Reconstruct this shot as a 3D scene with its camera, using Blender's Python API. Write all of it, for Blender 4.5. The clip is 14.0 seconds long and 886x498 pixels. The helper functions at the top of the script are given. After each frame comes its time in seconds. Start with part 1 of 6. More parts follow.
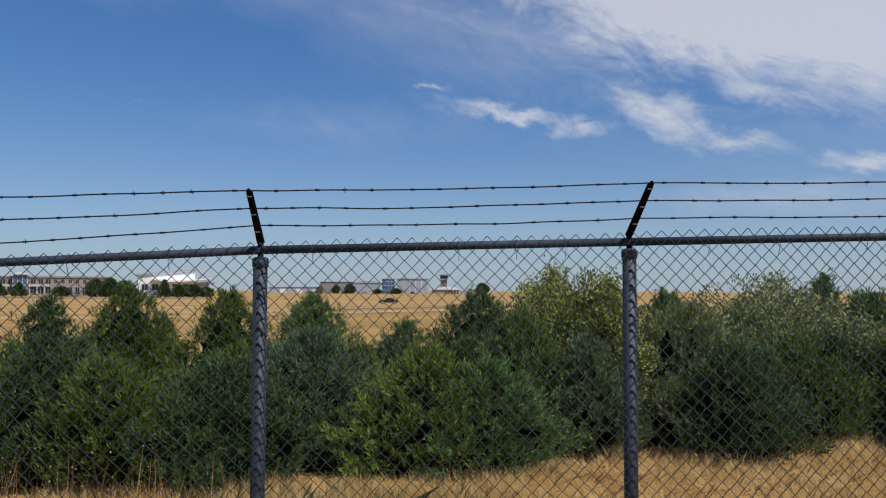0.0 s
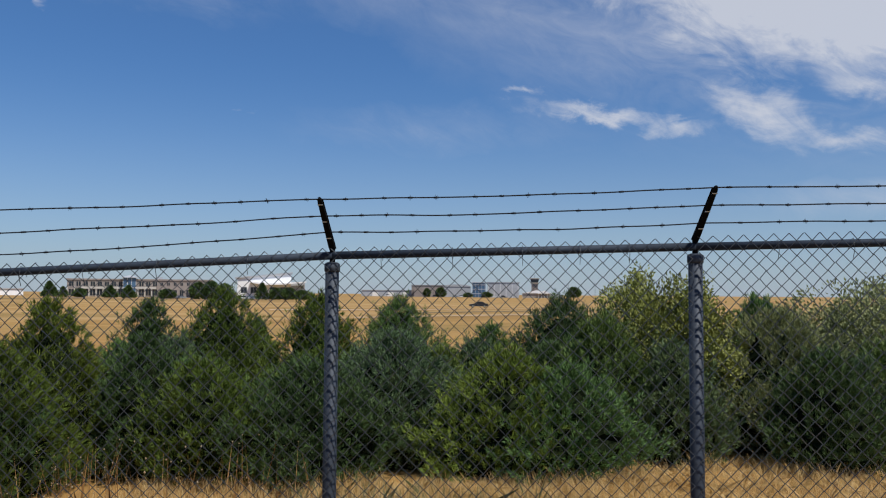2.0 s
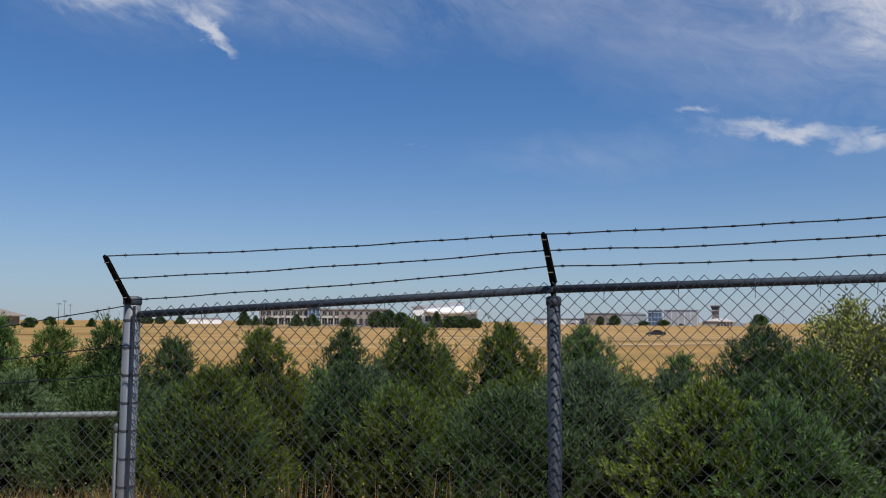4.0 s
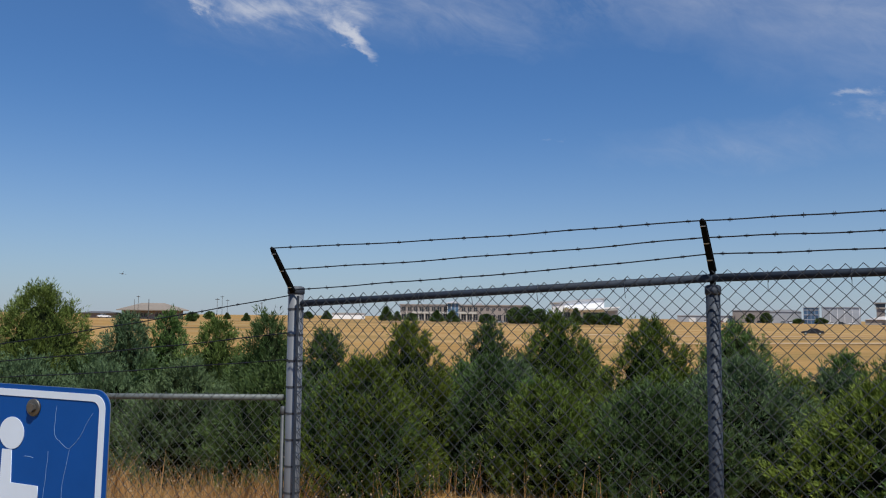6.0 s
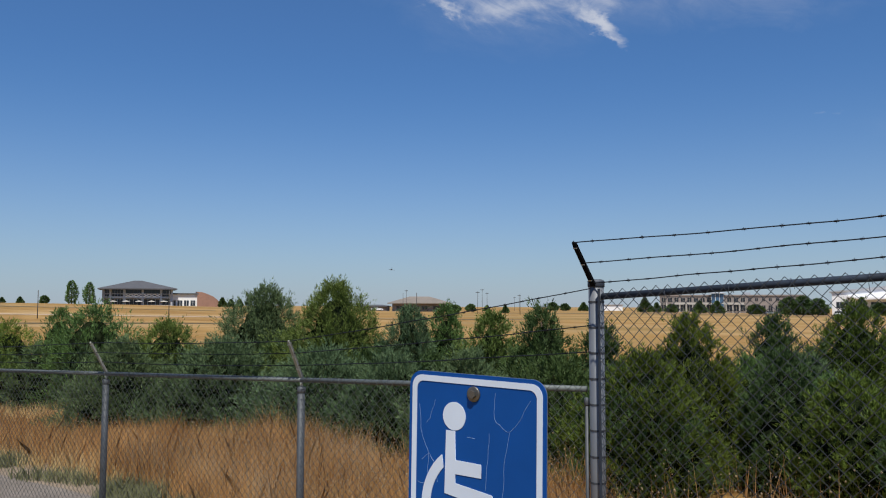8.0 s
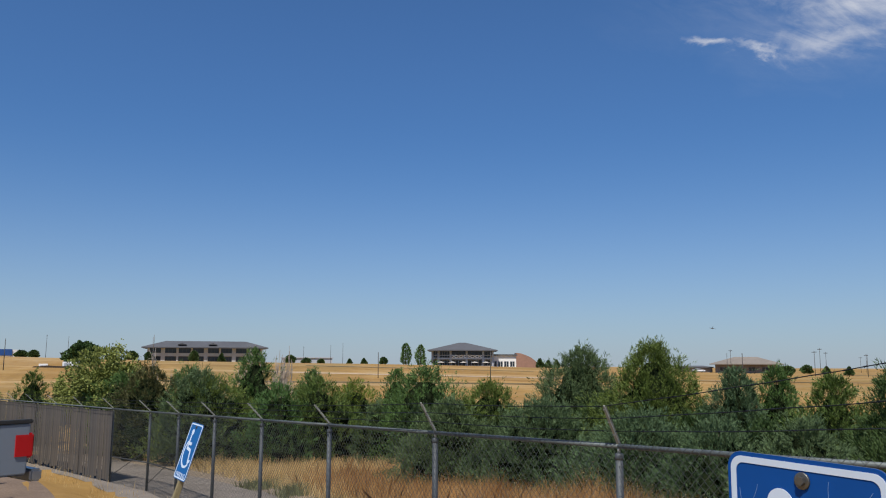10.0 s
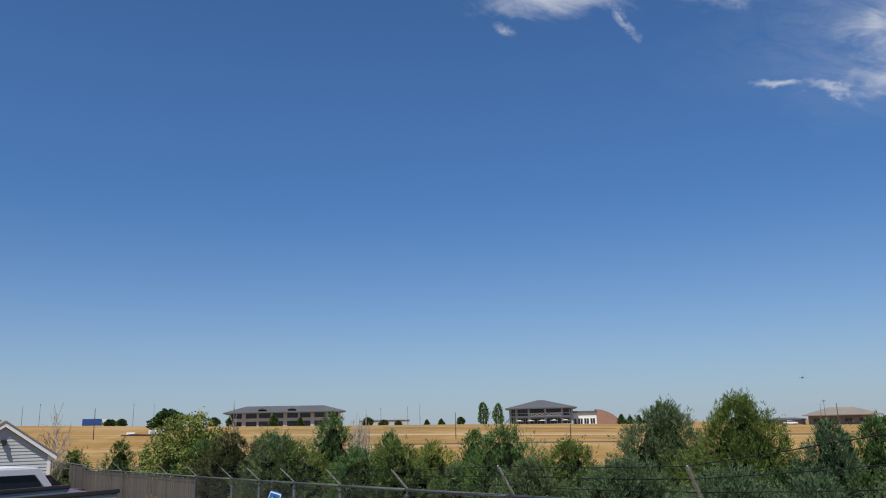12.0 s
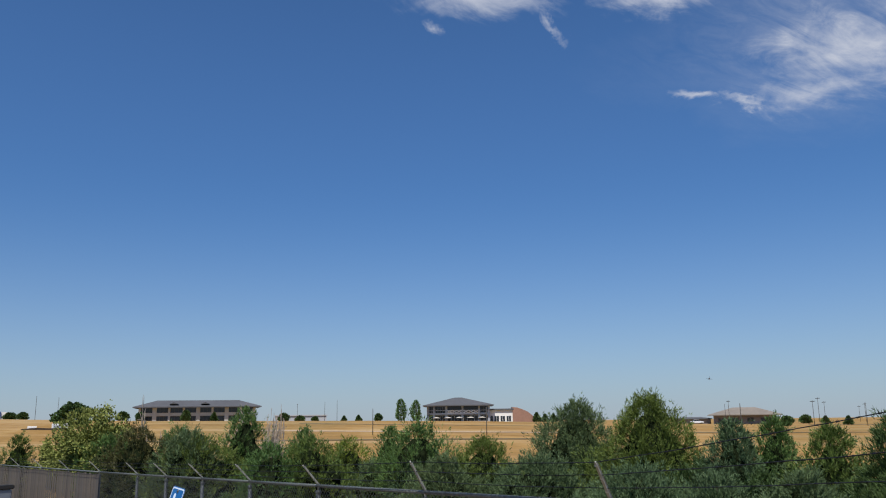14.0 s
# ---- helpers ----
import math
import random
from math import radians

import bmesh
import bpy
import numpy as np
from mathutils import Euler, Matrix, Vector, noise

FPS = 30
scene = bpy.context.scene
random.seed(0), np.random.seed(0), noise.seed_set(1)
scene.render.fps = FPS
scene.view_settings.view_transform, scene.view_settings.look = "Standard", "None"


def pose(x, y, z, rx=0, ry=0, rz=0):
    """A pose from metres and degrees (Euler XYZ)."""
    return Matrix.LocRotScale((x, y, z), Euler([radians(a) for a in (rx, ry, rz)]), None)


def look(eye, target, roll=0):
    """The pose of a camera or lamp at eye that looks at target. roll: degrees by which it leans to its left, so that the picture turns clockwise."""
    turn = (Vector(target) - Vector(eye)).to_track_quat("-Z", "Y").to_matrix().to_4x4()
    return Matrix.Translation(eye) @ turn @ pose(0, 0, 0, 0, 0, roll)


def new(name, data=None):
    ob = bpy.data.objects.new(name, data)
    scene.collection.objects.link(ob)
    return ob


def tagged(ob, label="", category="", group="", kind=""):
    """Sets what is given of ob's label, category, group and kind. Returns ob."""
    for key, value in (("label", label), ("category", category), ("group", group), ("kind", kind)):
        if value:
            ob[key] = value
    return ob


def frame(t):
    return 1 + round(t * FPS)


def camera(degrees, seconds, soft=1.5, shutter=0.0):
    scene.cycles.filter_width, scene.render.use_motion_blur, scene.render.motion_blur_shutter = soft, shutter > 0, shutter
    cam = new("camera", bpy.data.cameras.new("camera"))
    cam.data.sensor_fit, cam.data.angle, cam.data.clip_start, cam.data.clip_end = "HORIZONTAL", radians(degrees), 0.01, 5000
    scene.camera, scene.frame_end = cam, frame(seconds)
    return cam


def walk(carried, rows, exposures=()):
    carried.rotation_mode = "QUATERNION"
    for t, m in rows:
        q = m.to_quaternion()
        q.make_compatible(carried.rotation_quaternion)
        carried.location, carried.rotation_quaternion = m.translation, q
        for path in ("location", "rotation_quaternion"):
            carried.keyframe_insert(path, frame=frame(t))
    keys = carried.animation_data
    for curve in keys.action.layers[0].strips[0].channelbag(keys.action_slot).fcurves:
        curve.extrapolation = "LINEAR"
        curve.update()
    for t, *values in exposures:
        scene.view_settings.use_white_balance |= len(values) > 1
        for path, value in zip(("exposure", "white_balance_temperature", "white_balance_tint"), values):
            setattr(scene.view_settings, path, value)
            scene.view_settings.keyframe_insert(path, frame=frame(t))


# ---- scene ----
cam = camera(57.9, 14.0, soft=1.1)
PATH = [
    (0, (0.075, 0.061, 1.644), (0.025, 2.058, 1.742), 0.15),
    (0.5, (0.066, 0.04, 1.65), (-0.041, 2.034, 1.765), 0.25),
    (1, (0.07, 0.033, 1.648), (-0.071, 2.025, 1.76), 0.35),
    (1.5, (0.14, 0.018, 1.652), (-0.039, 2.007, 1.761), 0.35),
    (2, (0.208, -0.031, 1.648), (-0.067, 1.947, 1.754), 0.35),
    (2.5, (0.206, -0.057, 1.651), (-0.118, 1.913, 1.761), 0.15),
    (3, (0.132, -0.105, 1.663), (-0.23, 1.859, 1.769), -0.05),
    (3.5, (0.057, -0.142, 1.667), (-0.458, 1.787, 1.788), -0.15),
    (4, (-0.028, -0.117, 1.674), (-0.713, 1.754, 1.848), 0.2),
    (4.2, (-0.039, -0.132, 1.67), (-0.773, 1.718, 1.865), 0.1),
    (6.3, (-0.106, -0.196, 1.635), (-1.179, 1.484, 1.788), 0.5),
    (6.5, (-0.128, -0.227, 1.636), (-1.263, 1.413, 1.786), 0.4),
    (7, (-0.167, -0.298, 1.639), (-1.424, 1.25, 1.787), -0.1),
    (7.5, (-0.2, -0.348, 1.64), (-1.56, 1.112, 1.785), 0.0),
    (8, (-0.257, -0.384, 1.641), (-1.741, 0.949, 1.78), 0.1),
    (8.5, (-0.287, -0.382, 1.65), (-1.951, 0.718, 1.793), 0.1),
    (9, (-0.275, -0.369, 1.657), (-2.037, 0.558, 1.845), -0.4),
    (9.2, (-0.269, -0.367, 1.659), (-2.056, 0.507, 1.864), -0.1),
    (11.3, (-0.189, -0.385, 1.687), (-2.093, 0.074, 2.092), -1.1),
    (11.5, (-0.187, -0.38, 1.691), (-2.085, 0.088, 2.113), -1.4),
    (12, (-0.214, -0.348, 1.69), (-2.104, 0.142, 2.12), -1.3),
    (12.5, (-0.214, -0.312, 1.69), (-2.1, 0.198, 2.117), -1.0),
    (13, (-0.239, -0.29, 1.683), (-2.103, 0.298, 2.108), -0.9),
    (13.5, (-0.251, -0.3, 1.689), (-2.109, 0.308, 2.108), -0.6),
    (14, (-0.267, -0.292, 1.677), (-2.103, 0.383, 2.096), -0.8),
]
walk(cam, [(t, look(eye, target, roll)) for t, eye, target, roll in PATH])

# ---- light: clear late-summer sky with cirrus ----
SUN_YAW, SUN_EL = -124.0, 58.0
sun_dir = Vector((-math.sin(radians(SUN_YAW)) * math.cos(radians(SUN_EL)), math.cos(radians(SUN_YAW)) * math.cos(radians(SUN_EL)), math.sin(radians(SUN_EL))))
sun = new("sun", bpy.data.lights.new("sun", "SUN"))
sun.data.energy, sun.data.angle, sun.data.color = 5.0, radians(0.53), (1.0, 0.95, 0.87)
sun.matrix_world = look((0, 0, 40), Vector((0, 0, 40)) - sun_dir)
scene.view_settings.exposure = 0.0

world = bpy.data.worlds.new("world")
scene.world = world
world.use_nodes = True
wn, wl = world.node_tree.nodes, world.node_tree.links
wn.clear()


def wnode(kind, **values):
    n = wn.new(kind)
    for key, value in values.items():
        n.inputs[key].default_value = value
    return n


def wmath(op, a, b=None, c=None):
    n = wn.new("ShaderNodeMath")
    n.operation = op
    for i, v in enumerate((a, b, c)):
        if v is None:
            continue
        if isinstance(v, (int, float)):
            n.inputs[i].default_value = v
        else:
            wl.new(v, n.inputs[i])
    return n.outputs[0]


sky = wn.new("ShaderNodeTexSky")
sky.sky_type = "NISHITA"
sky.sun_disc = False
sky.sun_elevation, sky.sun_rotation = radians(SUN_EL), radians(-SUN_YAW)
sky.altitude, sky.air_density, sky.dust_density, sky.ozone_density = 1700, 1.0, 0.5, 2.2
coord = wn.new("ShaderNodeTexCoord")
sep = wn.new("ShaderNodeSeparateXYZ")
wl.new(coord.outputs["Generated"], sep.inputs[0])
az = wmath("ARCTAN2", wmath("MULTIPLY", sep.outputs[0], -1.0), sep.outputs[1])
el = wmath("ARCSINE", sep.outputs[2])
plan = wn.new("ShaderNodeCombineXYZ")
wl.new(wmath("MULTIPLY", az, 180 / math.pi), plan.inputs[0])
wl.new(wmath("MULTIPLY", el, 180 / math.pi), plan.inputs[1])


def bank(yaw, e, width, height, turn=0.0):
    """Soft mask of one cloud bank in the sky: 1 at its middle, 0 at its ragged rim."""
    du, dv = wmath("SUBTRACT", az_drift, radians(yaw)), wmath("SUBTRACT", el_drift, radians(e))
    c, s = math.cos(radians(turn)), math.sin(radians(turn))
    u = wmath("DIVIDE", wmath("ADD", wmath("MULTIPLY", du, c), wmath("MULTIPLY", dv, s)), radians(width))
    v = wmath("DIVIDE", wmath("SUBTRACT", wmath("MULTIPLY", dv, c), wmath("MULTIPLY", du, s)), radians(height))
    d = wmath("SQRT", wmath("ADD", wmath("MULTIPLY", u, u), wmath("MULTIPLY", v, v)))
    return wmath("MAXIMUM", wmath("SUBTRACT", 1.0, d), 0.0)


def wisps(scale, stretch, turn, detail=8.0, rough=0.6, warp=1.2, seed=0.0):
    """Cloud noise over bearing and height, drawn out along one direction."""
    m = wn.new("ShaderNodeMapping")
    m.vector_type = "TEXTURE"
    m.inputs["Location"].default_value = (seed, seed, seed)
    m.inputs["Rotation"].default_value = (0, 0, radians(turn))
    m.inputs["Scale"].default_value = (stretch / scale, 1 / scale, 1)
    wl.new(plan.outputs[0], m.inputs[0])
    n = wnode("ShaderNodeTexNoise", Scale=1.0, Detail=detail, Roughness=rough, Distortion=warp)
    wl.new(m.outputs[0], n.inputs["Vector"])
    return n.outputs["Fac"]


def most(items):
    out = items[0]
    for b in items[1:]:
        out = wmath("MAXIMUM", out, b)
    return out


puffs, threads, sheet = wisps(0.24, 2.0, 14), wisps(0.50, 2.6, 24, 9, 0.66, 1.6, 7.0), wisps(0.10, 3.2, 12, 6, 0.55, 0.8, 3.0)
az_drift = wmath("ADD", az, wmath("MULTIPLY", wmath("SUBTRACT", wisps(0.30, 1.4, 10, 5, 0.6, 0.6, 21.0), 0.5), radians(6)))
el_drift = wmath("ADD", el, wmath("MULTIPLY", wmath("SUBTRACT", wisps(0.34, 1.6, 5, 6, 0.62, 0.6, 33.0), 0.5), radians(3.2)))
# each bank: bearing (degrees left of north), height, half length, half width, turn, weight
BANKS = [(-21, 22.0, 30, 11, 18, 2.6), (2.0, 14.0, 2.2, 0.5, 10, 0.9), (-3.8, 12.2, 8.5, 1.0, 8, 1.2), (-14.3, 11.9, 5.5, 2.6, 24, 1.2), (-20, 13.4, 7, 2.0, 14, 0.9), (-19.0, 9.8, 7.5, 1.2, 10, 0.85), (-27.5, 8.2, 6.0, 1.1, 0, 1.05),
         (37.4, 19.4, 3.6, 0.85, 32, 1.25), (43.5, 20.6, 7.0, 1.9, 6, 0.9), (41.0, 22.8, 7.5, 4.6, 20, 0.95), (51.8, 21.4, 2.6, 0.55, 14, 0.95), (47.8, 20.7, 3.2, 0.6, 12, 0.95),
         (66.5, 29.3, 9.5, 2.1, 4, 0.9), (53.0, 28.4, 7.0, 1.9, 0, 1.1), (70.2, 27.5, 1.6, 0.6, 30, 0.9), (61.0, 27.0, 2.0, 0.6, 45, 0.8), (22.5, 12.5, 1.2, 0.35, 0, 0.55), (36.0, 18.2, 1.6, 0.5, 25, 0.9)]
VEILS = [(-14, 21, 36, 13, 12, 1.2), (20, 24, 40, 6, 0, 0.9), (43, 25, 12, 8, 10, 0.8), (30, 21, 14, 2.6, 6, 0.7), (8, 11.5, 14, 2.0, 0, 0.5), (-22, 6.0, 12, 1.6, 0, 0.9)]
dense = most([wmath("MULTIPLY", bank(*b[:5]), b[5]) for b in BANKS])
thin = most([wmath("MULTIPLY", bank(*b[:5]), b[5]) for b in VEILS])
body_ = wmath("ADD", wmath("MULTIPLY", dense, 1.15), wmath("MULTIPLY", wmath("SUBTRACT", wmath("ADD", wmath("MULTIPLY", puffs, 0.62), wmath("MULTIPLY", threads, 0.38)), 0.5), 2.3))
ramp_ = wn.new("ShaderNodeMapRange")
ramp_.interpolation_type = "SMOOTHSTEP"
ramp_.inputs["From Min"].default_value, ramp_.inputs["From Max"].default_value = 0.20, 1.45
wl.new(body_, ramp_.inputs["Value"])
gate = wn.new("ShaderNodeMapRange")
gate.inputs["From Min"].default_value, gate.inputs["From Max"].default_value = 0.0, 0.3
wl.new(dense, gate.inputs["Value"])
cloud = wmath("MULTIPLY", ramp_.outputs[0], wmath("MULTIPLY", gate.outputs[0], 0.85))
veil = wmath("MULTIPLY", thin, wmath("MAXIMUM", wmath("MULTIPLY", wmath("SUBTRACT", wmath("ADD", sheet, wmath("MULTIPLY", threads, 0.5)), 0.56), 1.5), 0.03))
cloud = wmath("MINIMUM", wmath("ADD", cloud, veil), 0.88)
mix = wn.new("ShaderNodeMix")
mix.data_type = "RGBA"
wl.new(cloud, mix.inputs["Factor"])
tint = wn.new("ShaderNodeMix")
tint.data_type, tint.blend_type = "RGBA", "MULTIPLY"
tint.inputs["Factor"].default_value = 1.0
tint.inputs[7].default_value = (0.535, 0.825, 1.10, 1)
wl.new(sky.outputs[0], tint.inputs[6])
deep = wn.new("ShaderNodeMapRange")
deep.interpolation_type = "SMOOTHSTEP"
deep.inputs["From Min"].default_value, deep.inputs["From Max"].default_value = radians(4), radians(27)
deep.inputs["To Min"].default_value, deep.inputs["To Max"].default_value = 0.86, 1.07
wl.new(el, deep.inputs["Value"])
shade = wn.new("ShaderNodeVectorMath")
shade.operation = "SCALE"
wl.new(tint.outputs[2], shade.inputs[0])
wl.new(deep.outputs[0], shade.inputs["Scale"])
haze = wn.new("ShaderNodeMix")
haze.data_type = "RGBA"
low = wmath("MAXIMUM", wmath("SUBTRACT", 1.0, wmath("DIVIDE", wmath("ABSOLUTE", el), radians(18))), 0.0)
wl.new(wmath("MULTIPLY", wmath("POWER", low, 2.4), 0.92), haze.inputs["Factor"])
wl.new(shade.outputs[0], haze.inputs[6])
haze.inputs[7].default_value = (3.75, 4.35, 5.05, 1)
wl.new(haze.outputs[2], mix.inputs[6])
mix.inputs[7].default_value = (5.9, 6.2, 7.0, 1)
back = wnode("ShaderNodeBackground", Strength=0.10)
wl.new(mix.outputs[2], back.inputs["Color"])
wout = wn.new("ShaderNodeOutputWorld")
wl.new(back.outputs[0], wout.inputs[0])


# ---- materials ----
class Mat:
    """Small helper round a node material."""

    def __init__(self, name, rough=0.6, metal=0.0, spec=0.5):
        self.m = bpy.data.materials.new(name)
        self.m.use_nodes = True
        self.n, self.l = self.m.node_tree.nodes, self.m.node_tree.links
        self.b = self.n["Principled BSDF"]
        self.b.inputs["Roughness"].default_value = rough
        self.b.inputs["Metallic"].default_value = metal
        self.b.inputs["Specular IOR Level"].default_value = spec
        self.co = self.n.new("ShaderNodeTexCoord").outputs["Object"]

    def noise(self, scale, detail=4.0, rough=0.6, stretch=(1, 1, 1), co=None, warp=0.0):
        mp = self.n.new("ShaderNodeMapping")
        mp.inputs["Scale"].default_value = stretch
        self.l.new(co or self.co, mp.inputs[0])
        t = self.n.new("ShaderNodeTexNoise")
        t.inputs["Scale"].default_value, t.inputs["Detail"].default_value, t.inputs["Roughness"].default_value = scale, detail, rough
        t.inputs["Distortion"].default_value = warp
        self.l.new(mp.outputs[0], t.inputs["Vector"])
        return t.outputs["Fac"]

    def ramp(self, fac, *stops):
        r = self.n.new("ShaderNodeValToRGB")
        e = r.color_ramp.elements
        while len(e) < len(stops):
            e.new(0.5)
        for el, (p, c) in zip(e, stops):
            el.position, el.color = p, (*c, 1)
        self.l.new(fac, r.inputs[0])
        return r.outputs[0]

    def mix(self, fac, a, b, kind="MIX"):
        m = self.n.new("ShaderNodeMix")
        m.data_type, m.blend_type = "RGBA", kind
        for v, i in ((fac, 0), (a, 6), (b, 7)):
            if isinstance(v, (int, float)):
                m.inputs[i].default_value = v
            elif isinstance(v, tuple):
                m.inputs[i].default_value = (*v, 1)
            else:
                self.l.new(v, m.inputs[i])
        return m.outputs[2]

    def colour(self, c):
        if isinstance(c, tuple):
            self.b.inputs["Base Color"].default_value = (*c, 1)
        else:
            self.l.new(c, self.b.inputs["Base Color"])
        return self

    def bump(self, h, strength=0.3, dist=0.01):
        b = self.n.new("ShaderNodeBump")
        b.inputs["Strength"].default_value, b.inputs["Distance"].default_value = strength, dist
        self.l.new(h, b.inputs["Height"])
        self.l.new(b.outputs[0], self.b.inputs["Normal"])
        return self

    def random(self):
        return self.n.new("ShaderNodeObjectInfo").outputs["Random"]

    def island(self):
        return self.n.new("ShaderNodeNewGeometry").outputs["Random Per Island"]


def plain(name, c, rough=0.6, metal=0.0, vary=0.25, scale=8.0, bump=0.1, spec=0.5):
    """A surface of one colour with fine grain and larger stains."""
    k = Mat(name, rough, metal, spec)
    dark = tuple(v * (1 - vary) for v in c)
    lite = tuple(min(1, v * (1 + vary * 0.6)) for v in c)
    f = k.mix(0.5, k.noise(scale, 5), k.noise(scale * 0.13, 3))
    k.colour(k.ramp(f, (0.32, dark), (0.68, lite)))
    if bump:
        k.bump(k.noise(scale * 3, 4), bump, 0.01)
    return k.m


M_POST = plain("galvanised_post", (0.034, 0.045, 0.064), 0.62, 0.3, 0.4, 22, 0.25)
M_CORNER = plain("galvanised_corner_post", (0.165, 0.178, 0.195), 0.5, 0.3, 0.15, 9)
M_RAIL = plain("galvanised_rail", (0.028, 0.040, 0.060), 0.7, 0.1, 0.35, 18, 0.15, spec=0.25)
M_WIRE = plain("fence_wire", (0.062, 0.072, 0.084), 0.40, 0.45, 0.3, 40)
M_WIRE_OLD = plain("weathered_fence_wire", (0.115, 0.126, 0.122), 0.5, 0.4, 0.3, 40)
M_POST_OLD = plain("weathered_post", (0.085, 0.095, 0.105), 0.6, 0.4, 0.35, 20, 0.2)
M_RAIL_OLD = plain("weathered_rail", (0.13, 0.15, 0.15), 0.6, 0.3, 0.35, 18, 0.2)
M_ARM = plain("dark_arm_steel", (0.006, 0.0066, 0.008), 0.9, 0.0, 0.3, 30, spec=0.05)
M_BAND = plain("dull_band_steel", (0.05, 0.056, 0.066), 0.7, 0.2, 0.3, 30)
M_ARM_OLD = plain("pale_arm_steel", (0.32, 0.335, 0.30), 0.6, 0.2, 0.25, 30)


def slat_material():
    k = Mat("weathered_slats", 0.8, 0.0, 0.2)
    c = k.ramp(k.random(), (0.0, (0.060, 0.060, 0.062)), (0.35, (0.092, 0.084, 0.076)), (0.7, (0.118, 0.104, 0.090)), (1.0, (0.072, 0.075, 0.080)))
    c = k.mix(0.45, c, k.ramp(k.noise(7.0, 5, 0.7, (1.0, 1.0, 0.15)), (0.35, (0.045, 0.042, 0.040)), (0.68, (0.165, 0.145, 0.122))))
    k.colour(c).bump(k.noise(30, 4, 0.6, (1, 1, 0.1)), 0.2, 0.004)
    return k.m


M_SLAT = slat_material()
M_BARB = plain("barbed_wire_steel", (0.010, 0.013, 0.019), 0.7, 0.0, 0.3, 40, spec=0.2)


def foliage(name, dark, lite, tip):
    k = Mat(name, 0.62, 0.0, 0.25)
    mid = tuple(0.84 * a + 0.16 * b for a, b in zip(lite, tip))
    c = k.ramp(k.island(), (0.0, tuple(0.42 * a + 0.58 * b for a, b in zip(dark, lite))), (0.5, lite), (1.0, mid))
    patch = k.ramp(k.noise(2.6, 3), (0.35, tuple(v * 0.75 for v in dark)), (0.65, mid))
    c = k.mix(0.35, c, patch)
    tint = k.ramp(k.random(), (0.0, (0.92, 0.97, 0.92)), (1.0, (1.10, 1.03, 0.86)))
    c = k.mix(1.0, c, tint, "MULTIPLY")
    k.colour(c)
    # thin sprays let some light through
    t = k.n.new("ShaderNodeBsdfTranslucent")
    k.l.new(c, t.inputs["Color"])
    m = k.n.new("ShaderNodeMixShader")
    m.inputs[0].default_value = 0.08
    k.l.new(k.b.outputs[0], m.inputs[1])
    k.l.new(t.outputs[0], m.inputs[2])
    k.l.new(m.outputs[0], k.n["Material Output"].inputs["Surface"])
    return k.m


LEAF = [
    foliage("juniper_dark_green", (0.028, 0.059, 0.019), (0.093, 0.171, 0.050), (0.245, 0.370, 0.116)),
    foliage("juniper_olive_green", (0.034, 0.056, 0.014), (0.114, 0.169, 0.039), (0.280, 0.341, 0.090)),
    foliage("juniper_blue_grey", (0.031, 0.056, 0.027), (0.100, 0.155, 0.073), (0.230, 0.308, 0.150)),
    foliage("yellow_green_leaves", (0.051, 0.088, 0.014), (0.134, 0.193, 0.030), (0.264, 0.314, 0.057)),
    foliage("grey_olive_leaves", (0.064, 0.084, 0.040), (0.190, 0.225, 0.105), (0.400, 0.440, 0.215)),
    foliage("sparse_yellow_leaves", (0.100, 0.124, 0.032), (0.225, 0.255, 0.070), (0.360, 0.370, 0.112)),
    foliage("pale_grey_leaves", (0.130, 0.152, 0.068), (0.255, 0.282, 0.130), (0.380, 0.395, 0.200)),
    foliage("rusty_dark_leaves", (0.040, 0.044, 0.014), (0.090, 0.090, 0.032), (0.148, 0.133, 0.053)),
    foliage("juniper_deep_olive", (0.030, 0.048, 0.007), (0.093, 0.134, 0.018), (0.200, 0.252, 0.041)),
    foliage("juniper_deep_green", (0.019, 0.039, 0.012), (0.062, 0.107, 0.033), (0.136, 0.202, 0.070)),
]
# near-black colour stands in for the shade deep inside the crowns
M_CORE = plain("crown_shade", (0.014, 0.020, 0.009), 1.0, 0, 0.5, 30, spec=0.0)
M_BARK = plain("bark", (0.10, 0.075, 0.055), 0.9, 0, 0.4, 25, 0.6)
M_DEADWOOD = plain("bleached_deadwood", (0.36, 0.31, 0.26), 0.9, 0, 0.3, 25)


def stalks(name, a, b, c):
    k = Mat(name, 0.75, 0.0, 0.2)
    col = k.mix(0.45, k.ramp(k.island(), (0.0, a), (0.5, b), (1.0, c)), k.ramp(k.noise(0.7, 3), (0.35, a), (0.65, c)))
    k.colour(col)
    t = k.n.new("ShaderNodeBsdfTranslucent")
    k.l.new(col, t.inputs["Color"])
    m = k.n.new("ShaderNodeMixShader")
    m.inputs[0].default_value = 0.45
    k.l.new(k.b.outputs[0], m.inputs[1])
    k.l.new(t.outputs[0], m.inputs[2])
    k.l.new(m.outputs[0], k.n["Material Output"].inputs["Surface"])
    return k.m


M_GOLD = stalks("golden_dry_grass", (0.43, 0.28, 0.10), (0.64, 0.46, 0.20), (0.82, 0.65, 0.36))
M_RUST = stalks("rusty_dry_weeds", (0.150, 0.058, 0.015), (0.420, 0.195, 0.056), (0.82, 0.53, 0.23))
M_SAGE = stalks("low_green_weeds", (0.15, 0.165, 0.080), (0.24, 0.25, 0.125), (0.34, 0.33, 0.18))
M_SEED = stalks("pale_seed_heads", (0.30, 0.20, 0.105), (0.44, 0.33, 0.19), (0.62, 0.50, 0.33))


